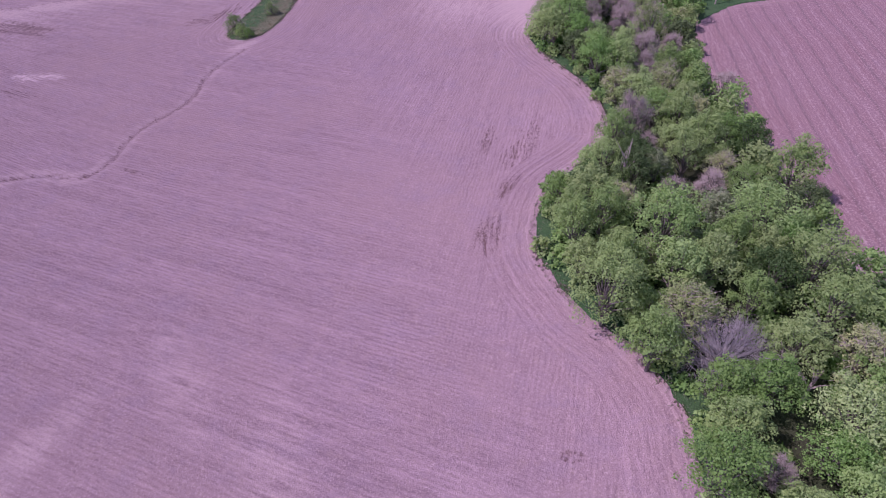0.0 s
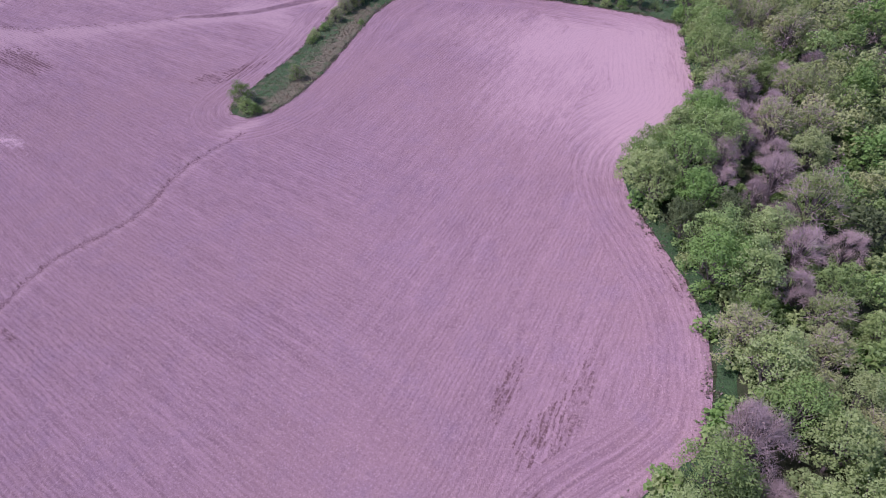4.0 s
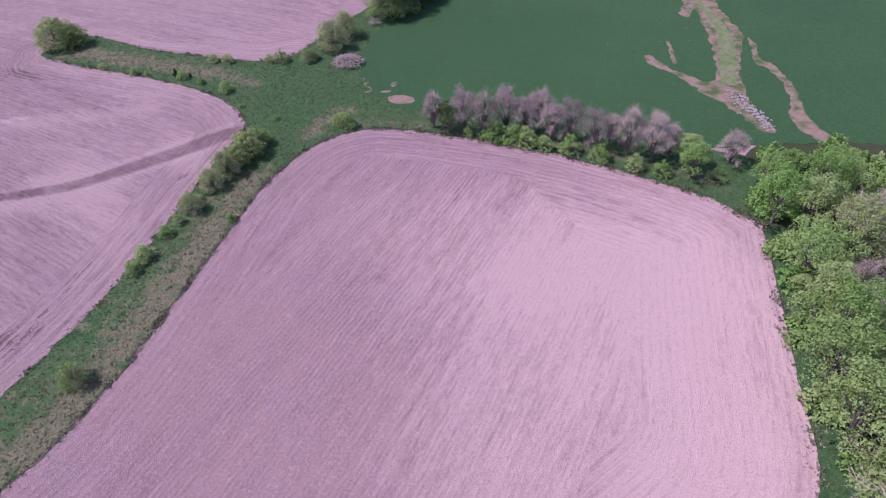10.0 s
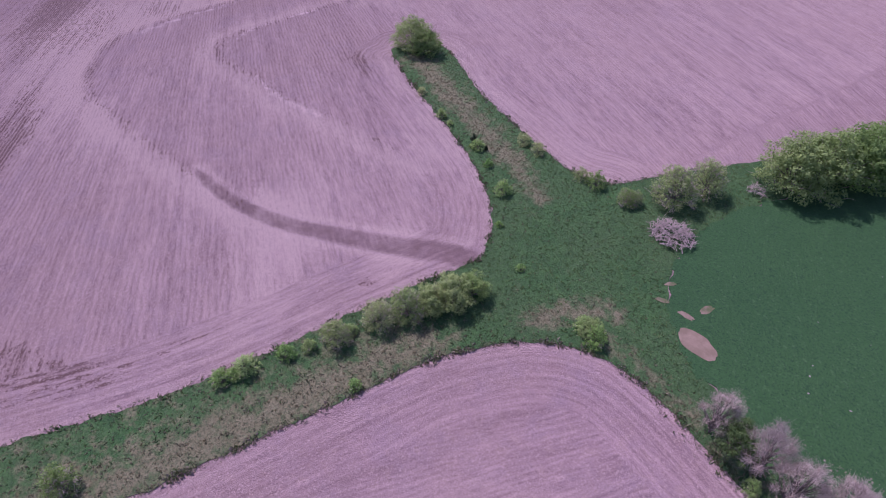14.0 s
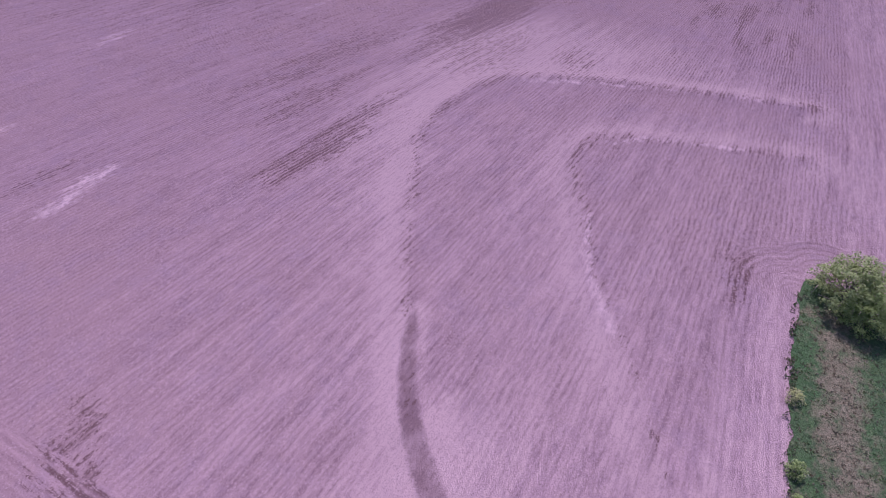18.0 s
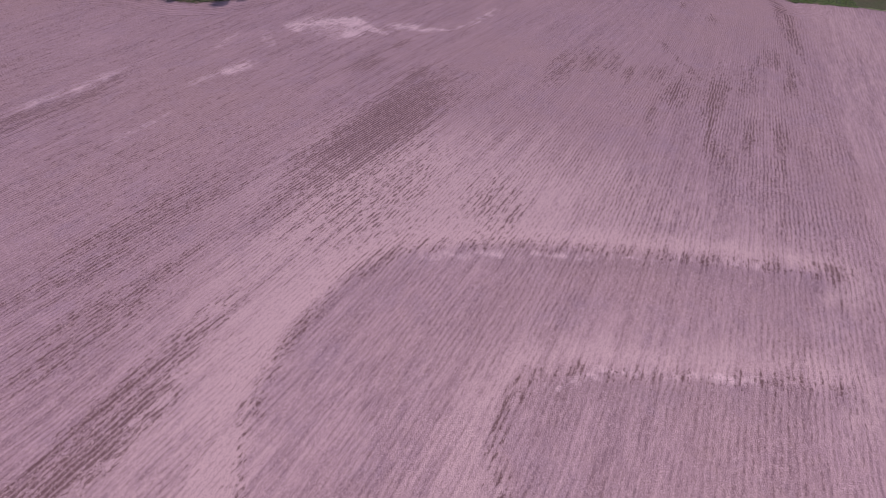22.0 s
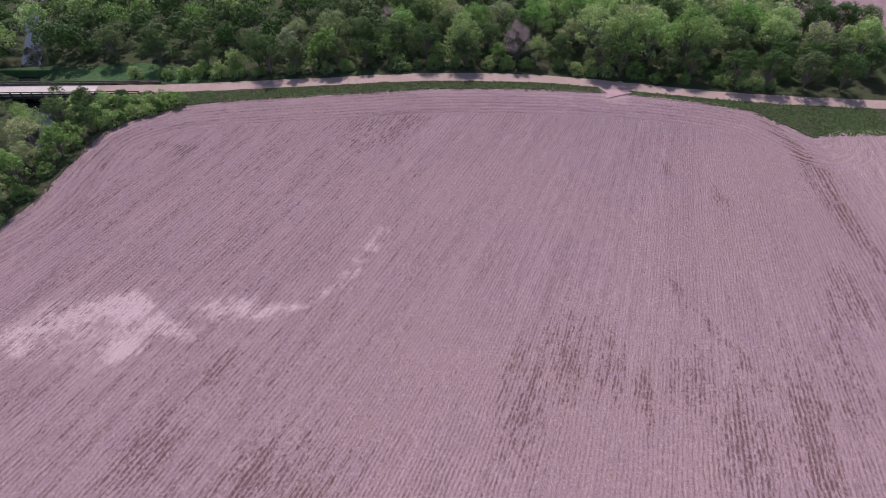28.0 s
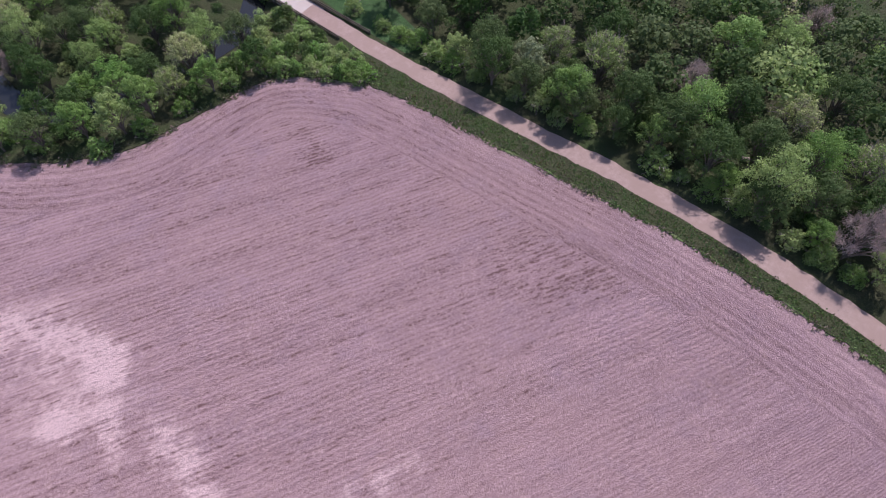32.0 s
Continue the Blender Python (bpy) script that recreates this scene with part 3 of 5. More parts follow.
area("grass_waterway", GRASS_ZONE, M_GRASS, "rough green grass with dry straw patches between the fields", "grass", 0.08, 1.6, 0.55, straw=dry)
CROP_ZONE = joined(GREEN_WEST, GREEN_SOUTH, [(200, 252), (300, 300), (300, 420), (-10, 420), (-17, 364)])
area("green_field", CROP_ZONE, M_CROP, "smooth dark green field of young crop", "field", 0.11, 6.0, 1.1)
VERGE_ZONE = joined(CREEK_WOOD, VERGE, [(-266, 284), (-268, 291), (-266, 305), (-258, 345), (-252, 380), (-285, 380), (-300, 330), (-310, 306), (-333, 287), (-362, 275), (-362, 40), (-250, 40)])
area("trail_side_floor", VERGE_ZONE, M_LITTER, "shaded woodland floor beside the gravel trail", "forest floor", 0.12, 1.7, 0.4)


def ribbon(name, curve, half, mat, label, category, lift, ragged=0.15, across=4, step=1.5):
    p = spline(curve, step)
    d = np.gradient(p, axis=0)
    d /= np.linalg.norm(d, axis=1)[:, None]
    side = np.stack([-d[:, 1], d[:, 0]], -1)
    wide = np.interp(np.linspace(0, 1, len(p)), np.linspace(0, 1, len(half)), half)
    cols = np.linspace(-1, 1, across + 1)
    v = []
    for a, n, h in zip(p, side, wide):
        for c in cols:
            jag = ragged * noise.noise((a[0] * 0.5, a[1] * 0.5, c * 5)) if abs(c) == 1 else 0
            v.append(a + n * (c * h + jag))
    v = np.array(v)
    z = ground(v[:, 0], v[:, 1]) + lift
    k = across + 1
    faces = [(i * k + j, i * k + j + 1, i * k + k + j + 1, i * k + k + j) for i in range(len(p) - 1) for j in range(across)]
    return tagged(linked(name, np.c_[v, z].tolist(), faces, mat), label, category, kind="structure")


ribbon("trail_verge", [(-287.5, 160), (-288.6, 180), (-289.0, 200), (-289.4, 215), (-288.6, 230), (-286.5, 245), (-283.0, 262), (-277.0, 279), (-270.5, 288), (-269.5, 303), (-264, 335)],
       [1.6, 1.7, 1.6, 1.5, 1.6, 1.7, 2.0, 2.8, 4.5, 4.5], M_LUSH, "bright green mown grass verge along the trail", "grass", 0.10, 0.5)
area("creek_bank", np.array([(-296.2, 112), (-296.4, 140), (-295.2, 168), (-299, 170), (-304.5, 154), (-305, 112)], float), M_GRASS, "low green grassy bank beside the bridge", "grass", 0.14, 2.0, 0.6)
ribbon("gravel_trail", TRAIL, [1.58], M_GRAVEL, "pale pinkish compacted gravel trail", "trail", 0.15, 0.4)
ribbon("wood_margin", [(x + 1.7, y) for x, y in WOOD_EDGE[1:]], [1.5, 1.9, 1.3, 1.8, 1.5], M_GRASS, "narrow grassy margin along the foot of the wood", "grass", 0.10, 0.7)
area("far_meadow", joined(WOOD_EAST[:7], MEADOW_SOUTH, [(215, 200), (200, 252)]), M_GRASS, "rough bluish green meadow behind the wood", "grass", 0.09, 3.0, 0.8)
WASH = [(22.7, 339), (31.1, 327.2), (36.6, 316), (38.9, 308), (37.2, 301), (39.4, 299.6), (41.6, 303), (43.0, 292), (43.6, 282.8), (43.4, 273), (41.4, 268), (38.2, 269.6), (34, 272.6), (29.5, 278.3), (28.2, 276.6),
        (30, 273.8), (33.8, 270.6), (36.9, 267), (39.8, 262.5), (43.6, 258.8), (48.8, 250.2), (51.8, 250.2), (50.2, 254), (48.6, 258.5), (48.2, 266.8), (48.4, 273.5), (50.4, 285.9), (50.8, 292.6), (47.8, 303.8), (45.6, 316), (38.3, 328), (32.5, 340)]
area("washed_track", joined(WASH + WASH[:1]), M_BARE, "bare brown washed-out soil in the crop", "soil", 0.13, 1.6, 0.9)
area("side_rill", joined([(52.3, 290), (53.3, 287), (53.4, 279), (55.4, 276.4), (57.2, 271.8), (58.2, 265), (58.4, 255), (61.2, 248.4), (58, 248.6), (55.2, 253.8), (56.2, 263), (55.8, 269.8), (54, 275), (51.9, 277.5), (52.3, 290)]), M_BARE,
     "narrow bare eroded rill in the crop", "soil", 0.135, 1.2, 0.9)
ribbon("track_grass", [(30.5, 334), (40, 316), (44.6, 302), (46.3, 295), (47.0, 287), (46.4, 278), (45.0, 267)], [0.5, 0.9, 0.6, 1.3, 1.7, 1.6], M_LUSH, "thin pale green grass between the wheel ruts", "grass", 0.165, 0.9, 6, 0.7)
ribbon("side_rill", [(33.8, 286), (34.4, 281), (34.6, 275)], [0.4, 0.55, 0.3], M_BARE, "narrow bare eroded rill in the crop", "soil", 0.14, 0.6, 4, 0.5)


def disc(name, x, y, a, b, turn, mat, label, lift):
    """A flat bare spot with a ragged rim."""
    v, c, d = [(x, y)], math.cos(radians(turn)), math.sin(radians(turn))
    for k in range(40):
        w = 2 * math.pi * k / 40
        r = 1 + (0.16 if a > 2 else 0.4) * noise.noise((math.cos(w) * 1.7 + x, math.sin(w) * 1.7, y)) + 0.05 * noise.noise((math.cos(w) * 6, math.sin(w) * 6, y))
        p, q = a * r * math.cos(w), b * r * math.sin(w)
        v.append((x + p * c - q * d, y + p * d + q * c))
    v = np.array(v)
    return tagged(linked(name, np.c_[v, ground(v[:, 0], v[:, 1]) + lift].tolist(), [(0, k + 1, (k + 1) % 40 + 1) for k in range(40)], mat), label, "soil", kind="structure")


ribbon("field_entrance", [(-287.4, 252.6), (-286, 252.9), (-284.6, 253.3), (-282.6, 253.9)], [3.0, 2.5, 2.3, 3.0], M_TRACK, "worn bare soil where the field meets the trail", "soil", 0.14, 0.8, 6, 0.6)
disc("bare_spot", -22.7, 249.7, 2.9, 1.7, 5, M_CLAY, "oval patch of bare pale clay in the grass", 0.135)
for k, (x, y, a, b, turn) in enumerate([(-25.8, 255.4, 1.3, 0.6, 80), (-26.7, 252.1, 1.1, 0.45, 20), (-30.3, 251.3, 1.0, 0.4, 40), (-31.8, 254.6, 0.9, 0.35, 70)]):
    disc("bare_spot", x, y, a, b, turn, M_BARE, "small bare earth patch in the grass", 0.14 + 0.004 * k)


def water_material():
    m, t, b = material("dark_creek_water")
    b.inputs["Base Color"].default_value = (0.020, 0.022, 0.022, 1)
    b.inputs["Roughness"].default_value = 0.06
    bumped(t, b, fine(t, 1.6, 3), 0.12, 0.03)
    return m


def build_creek():
    p = spline(CREEK, 1.5)
    d = np.gradient(p, axis=0)
    d /= np.linalg.norm(d, axis=1)[:, None]
    v, f = [], []
    for (x, y), (a, b) in zip(p, d):
        z = float(land(x, y)) - 1.45
        v += [(x - b * 2.1, y + a * 2.1, z), (x + b * 2.1, y - a * 2.1, z)]
    f = [(2 * i, 2 * i + 1, 2 * i + 3, 2 * i + 2) for i in range(len(p) - 1)]
    return tagged(linked("creek", v, f, water_material()), "narrow dark creek between the trees", "creek", kind="structure")


build_creek()


# ---- trees ----
def part(name, verts, faces, mat, parent=None, label="", smooth=False):
    ob = linked(name, verts, faces, mat, smooth)
    ob.parent = parent
    return tagged(ob, label) if label else ob


def tube(path, radii, sides=6):
    """A tapered limb along a path."""
    verts, faces = [], []
    path = [Vector(p) for p in path]
    for i, (p, r) in enumerate(zip(path, radii)):
        d = (path[min(i + 1, len(path) - 1)] - path[max(i - 1, 0)]).normalized()
        a = d.orthogonal().normalized()
        b = d.cross(a)
        verts += [tuple(p + (a * math.cos(2 * math.pi * k / sides) + b * math.sin(2 * math.pi * k / sides)) * r) for k in range(sides)]
    for i in range(len(path) - 1):
        for k in range(sides):
            m = (k + 1) % sides
            faces.append((i * sides + k, i * sides + m, i * sides + sides + m, i * sides + sides + k))
    return verts, faces


def gathered(pieces):
    verts, faces = [], []
    for v, f in pieces:
        n = len(verts)
        verts += v
        faces += [tuple(i + n for i in q) for q in f]
    return verts, faces


def leaf_material(name, low, high, shine=0.15):
    m, t, b = material(name)
    rnd = calc(t, "FRACT", calc(t, "ADD", node(t, "ObjectInfo").outputs["Random"], field(t, "tree_random")))
    isl = node(t, "NewGeometry").outputs["Random Per Island"]
    col = mixed(t, isl, low, high)
    col = mixed(t, ramp(t, fine(t, 0.45, 3), 0.35, 0.65), col, tuple(0.5 * (a + c) * f for a, c, f in zip(low, high, (1.07, 1.03, 0.90))))
    hsv = node(t, "HueSaturation", {"Hue": calc(t, "ADD", 0.479, calc(t, "MULTIPLY", rnd, 0.040)), "Saturation": calc(t, "ADD", 0.82, calc(t, "MULTIPLY", rnd, 0.20)),
                                    "Value": calc(t, "SUBTRACT", 1.14, calc(t, "MULTIPLY", rnd, 0.32)), "Color": col})
    t.links.new(hsv.outputs[0], b.inputs["Base Color"])
    b.inputs["Roughness"].default_value = 0.6
    b.inputs["Specular IOR Level"].default_value = shine
    tr = node(t, "BsdfTranslucent")
    t.links.new(hsv.outputs[0], tr.inputs[0])
    mix = node(t, "MixShader", {0: 0.36})
    t.links.new(b.outputs[0], mix.inputs[1])
    t.links.new(tr.outputs[0], mix.inputs[2])
    t.links.new(mix.outputs[0], t.nodes["Material Output"].inputs[0])
    return m


M_BARK = earthy("grey_bark", (0.12, 0.10, 0.09), (0.24, 0.21, 0.19), 3.0, bump=0.5, dist=0.03)
M_TWIG = earthy("greyish_bare_twigs", (0.40, 0.325, 0.295), (0.54, 0.45, 0.41), 1.2, bump=0.2)
M_LIMB = earthy("grey_spreading_limbs", (0.22, 0.20, 0.20), (0.36, 0.33, 0.33), 1.5, bump=0.3)
M_DEAD = earthy("weathered_dead_wood", (0.34, 0.27, 0.255), (0.50, 0.41, 0.39), 2.0, bump=0.3)
LEAVES = {
    "bright": leaf_material("bright_leaves", (0.220, 0.397, 0.098), (0.323, 0.518, 0.159)),
    "mid": leaf_material("mid_green_leaves", (0.195, 0.342, 0.088), (0.305, 0.464, 0.144)),
    # dark green, deepened further to carry the shade of backlit crowns
    "dark": leaf_material("dark_green_shaded_leaves", (0.066, 0.138, 0.040), (0.115, 0.198, 0.062)),
    "olive": leaf_material("olive_young_leaves", (0.275, 0.384, 0.128), (0.409, 0.512, 0.195)),
    "pale": leaf_material("pale_green_leaves", (0.244, 0.317, 0.171), (0.354, 0.421, 0.244)),
    "blossom": leaf_material("pinkish_buds", (0.31, 0.25, 0.23), (0.44, 0.365, 0.33)),
    "yellow": leaf_material("yellow_green_leaves", (0.225, 0.345, 0.10), (0.325, 0.445, 0.165)),
    "needle": leaf_material("dark_needles", (0.022, 0.045, 0.022), (0.04, 0.07, 0.033)),
}


def leaves(rng, centres, radii, count, size, squash=0.85, fill=0.25, sub=9):
    """Many small leaves on the shells of lobes, which carry smaller lobes in turn."""
    c2, r2 = [], []
    for c, r in zip(centres, radii):
        d = rng.normal(size=(sub, 3))
        d[:, 2] = np.abs(d[:, 2]) * 0.9 - 0.15
        d /= np.linalg.norm(d, axis=1)[:, None]
        c2.append(c + d * (r * rng.uniform(0.62, 0.95, sub))[:, None])
        r2.append(r * rng.uniform(0.26, 0.48, sub))
    core = len(c2) * sub
    c2, r2 = np.concatenate(c2 + [centres]), np.concatenate(r2 + [radii * 0.72])
    w = r2 ** 2
    w[core:] *= 0.45
    which = rng.choice(len(c2), count, p=w / w.sum())
    d = rng.normal(size=(count, 3))
    d[:, 2] += 0.55
    d /= np.linalg.norm(d, axis=1)[:, None]
    depth = 1 + 0.09 * rng.normal(size=count) - fill * rng.random(count) ** 2
    p = c2[which] + d * (r2[which] * depth)[:, None] * [1, 1, squash]
    nrm = d + rng.normal(scale=0.48, size=(count, 3)) + [0, 0, 0.35]
    nrm /= np.linalg.norm(nrm, axis=1)[:, None]
    a = np.cross(nrm, rng.normal(size=(count, 3)))
    a /= np.linalg.norm(a, axis=1)[:, None]
    b = np.cross(nrm, a)
    s = (size * (0.55 + 0.9 * rng.random(count)))[:, None]
    v = np.stack([p - a * s * 0.6 - b * s * 0.4, p + a * s * 0.6 - b * s * 0.4, p + b * s * 0.6], 1).reshape(-1, 3)
    f = np.arange(3 * count).reshape(-1, 3)
    soft = d * 0.7 + nrm * 0.75
    soft /= np.linalg.norm(soft, axis=1)[:, None]
    return v.tolist(), f.tolist(), np.repeat(soft, 3, 0)


def crown_lobes(rng, height, width, base, lobes):
    c, r = [], []
    for k in range(lobes):
        u = (k + 0.5) / lobes
        ang = k * 2.4 + rng.random() * 0.8
        lift = base + (height - base) * (0.20 + 0.58 * (1 - u) ** 0.7)
        out = width * 0.5 * math.sqrt(max(0.02, u)) * 0.70 * rng.uniform(0.85, 1.12)
        c.append((math.cos(ang) * out, math.sin(ang) * out, lift + rng.normal() * 0.05 * height))
        r.append(width * rng.uniform(0.13, 0.215))
    return np.array(c), np.array(r)


def dome_lobes(rng, height, width, lobes):
    """Lobes of a bush, leafy down to the ground."""
    c, r = [], []
    for k in range(lobes):
        u, ang = (k + 0.5) / lobes, k * 2.4 + rng.random()
        out = width * 0.5 * math.sqrt(u) * 0.74 * rng.uniform(0.85, 1.1)
        size = width * rng.uniform(0.16, 0.25)
        c.append((math.cos(ang) * out, math.sin(ang) * out, max(size * 0.6, height * (0.72 * math.sqrt(max(0.0, 1 - u)) + 0.05) * rng.uniform(0.85, 1.08))))
        r.append(size)
    c.append((0.0, 0.0, height * 0.42))
    r.append(width * 0.3)
    for k in range(11):
        ang = k * 0.571 + rng.random() * 0.3
        out = width * rng.uniform(0.30, 0.42)
        c.append((math.cos(ang) * out, math.sin(ang) * out, height * rng.uniform(0.05, 0.26)))
        r.append(width * rng.uniform(0.13, 0.19))
    return np.array(c), np.array(r)


def limbs(rng, centres, base, width, thin=1.0):
    pieces = []
    for c in centres:
        mid = Vector((c[0] * 0.35 + rng.normal() * 0.2, c[1] * 0.35 + rng.normal() * 0.2, base * 0.7 + (c[2] - base * 0.7) * 0.55))
        start = Vector((0, 0, base * (0.45 + 0.5 * rng.random())))
        pieces.append(tube([start, mid, c], [0.018 * width * thin, 0.011 * width * thin, 0.004 * width], 5))
    return pieces


def twigs(rng, ends, count, length, r=0.025):
    """Fine bare twigs, thin slips that fan up and out from the limb ends."""
    verts, faces = [], []
    for _ in range(count):
        e = Vector(ends[rng.integers(len(ends))])
        o = e + Vector(rng.normal(size=3)) * length * 0.22
        up = (o - Vector((0, 0, e.z * 0.45))).normalized() * 0.8 + Vector(rng.normal(size=3)) * 0.55
        d = up.normalized() * length * (0.5 + 0.9 * rng.random())
        a = d.orthogonal().normalized() * r
        b = d.cross(a).normalized() * r
        bend = Vector(rng.normal(size=3)) * length * 0.10
        n = len(verts)
        verts += [tuple(o - a), tuple(o + a * 0.5 + b), tuple(o + d * 0.55 + bend + a * 0.6), tuple(o + d * 0.55 + bend - a * 0.6), tuple(o + d)]
        faces += [(n, n + 1, n + 2, n + 3), (n + 3, n + 2, n + 4)]
    return verts, faces


def crown(found, mat, parent):
    """Leaves whose shading follows the round of their lobe."""
    verts, faces, normals = found
    ob = part("crown", verts, faces, mat, parent, smooth=True)
    ob.data.normals_split_custom_set_from_vertices(normals.tolist())
    return ob


def leafy_tree(seed, tone, height, width, lobes=18, count=5400, size=0.185, name="tree", label="", fill=0.3, category="tree", low=0.16, twig=0):
    rng = np.random.default_rng(seed)
    base = height * low
    c, r = dome_lobes(rng, height, width, lobes) if low < 0.1 else crown_lobes(rng, height, width, base, lobes)
    root = tagged(new(name), label, category)
    trunk = gathered([tube([(0, 0, -0.5), (0.1, 0, base), (0.15, 0.1, height * 0.6)], [0.026 * width, 0.02 * width, 0.008 * width], 7)] + limbs(rng, c, base, width))
    part("trunk", *trunk, M_BARK, root)
    crown(leaves(rng, c, r, count, size, fill=fill), LEAVES[tone], root)
    if twig:
        part("twig_crown", *twigs(rng, c, twig, width * 0.2, 0.03), M_TWIG, root)
    return root


def bare_tree(seed, height, width, lobes=30, count=2700, name="bare_tree", label="", mat=None, buds=0, tone="blossom", stout=0.9):
    rng = np.random.default_rng(seed)
    base = height * 0.10
    c, r = crown_lobes(rng, height * 0.98, width * 0.95, base, lobes)
    root = tagged(new(name), label, "tree")
    trunk = gathered([tube([(0, 0, -0.5), (0.1, 0.1, base), (0, 0.2, height * 0.75)], [0.024 * width, 0.018 * width, 0.006 * width], 7)] + limbs(rng, c, base, width, stout))
    part("trunk", *trunk, mat or M_BARK, root)
    part("twig_crown", *twigs(rng, c, count, width * 0.13, 0.017), mat or M_TWIG, root)
    if buds:
        crown(leaves(rng, c, r, buds, 0.15, fill=0.7), LEAVES[tone], root)
    return root


def conifer(seed, height, width):
    rng = np.random.default_rng(seed)
    root = tagged(new("juniper"), "small dark green juniper in the grass", "tree")
    part("trunk", *tube([(0, 0, -0.3), (0, 0, height * 0.9)], [0.09, 0.02], 6), M_BARK, root)
    c = np.array([(rng.normal() * 0.12, rng.normal() * 0.12, height * (0.15 + 0.8 * k / 9)) for k in range(10)])
    r = np.array([width * 0.5 * (1.02 - 0.85 * k / 9) for k in range(10)])
    crown(leaves(rng, c, r, 1100, 0.16, 0.9, 0.4), LEAVES["needle"], root)
    return root


PARKED = []


def kept(ob):
    PARKED.append(ob)
    return ob


TREES = {
    "bright": [kept(leafy_tree(10 + k, "bright", h, w, label="broad leafy tree with bright fresh green crown")) for k, (h, w) in enumerate([(10.5, 9.5), (9.5, 8.5), (11.5, 10.5)])],
    "mid": [kept(leafy_tree(20 + k, "mid", h, w, label="leafy tree with mid green rounded crown")) for k, (h, w) in enumerate([(11, 9), (9.5, 8), (12, 10)])],
    "dark": [kept(leafy_tree(30 + k, "dark", h, w, label="dense tree with dark green crown, shade put into its colour")) for k, (h, w) in enumerate([(10, 9), (9, 8)])],
    "olive": [kept(leafy_tree(40 + k, "olive", h, w, count=4400, size=0.175, fill=0.6, twig=420, label="thinly leafed tree with olive young leaves")) for k, (h, w) in enumerate([(11, 9), (9.5, 8), (10.5, 10)])],
    "pale": [kept(leafy_tree(50, "pale", 8.5, 7, count=3000, size=0.22, fill=0.5, label="small tree with pale greyish green leaves"))],
    "bare": [kept(bare_tree(60 + k, h, w, buds=b, label="leafless tree with fine pinkish grey twigs")) for k, (h, w, b) in enumerate([(9, 7.6, 380), (8, 6.6, 160), (10, 8.6, 260)])],
    "grey": [kept(bare_tree(66, 6.8, 14.5, lobes=44, count=2600, label="large leafless tree with spreading grey limbs", mat=M_LIMB, buds=120, stout=2.0))],
    "shrub": [kept(leafy_tree(70 + k, t, h, w, lobes=9, count=2200, size=0.118, name="shrub", fill=0.5, category="shrub", low=0.05, twig=40, label=lab)) for k, (t, h, w, lab) in enumerate([
        ("bright", 2.6, 3.2, "low leafy shrub in fresh spring green"), ("mid", 2.4, 3.0, "low leafy shrub in mid green"), ("olive", 3.0, 3.6, "thin shrub with olive young leaves"),
        ("yellow", 3.0, 3.4, "rounded shrub with yellowish green young leaves")])],
    "budding": [kept(leafy_tree(88 + k, "yellow", h, w, lobes=16, count=5600, size=0.125, name="budding_bush", fill=0.7, category="bush", low=0.06, twig=420, label="twiggy bush with sparse yellowish young leaves")) for k, (h, w) in enumerate([(5.4, 5.6), (4.6, 5.0)])],
    "juniper": [kept(conifer(80, 2.6, 1.5))],
    "yellow": [kept(leafy_tree(84 + k, "yellow", h, w, lobes=18, count=9500, size=0.19, low=0.08, twig=50, fill=0.5, label="bushy yellowish green tree, leafy to the ground")) for k, (h, w) in enumerate([(8.5, 8.5), (9.5, 8.0)])],
}


def plant(rng, tone, x, y, scale=1.0, variant=None, group="", label="", tall=1.0):
    kinds = TREES[tone]
    ob = copy_thing(kinds[rng.integers(len(kinds)) if variant is None else variant % len(kinds)], pose(x, y, float(ground(x, y)), 0, 0, rng.random() * 360))
    ob.scale = (scale, scale, scale * tall * (0.92 + 0.16 * rng.random()))
    return tagged(ob, label=label, group=group)


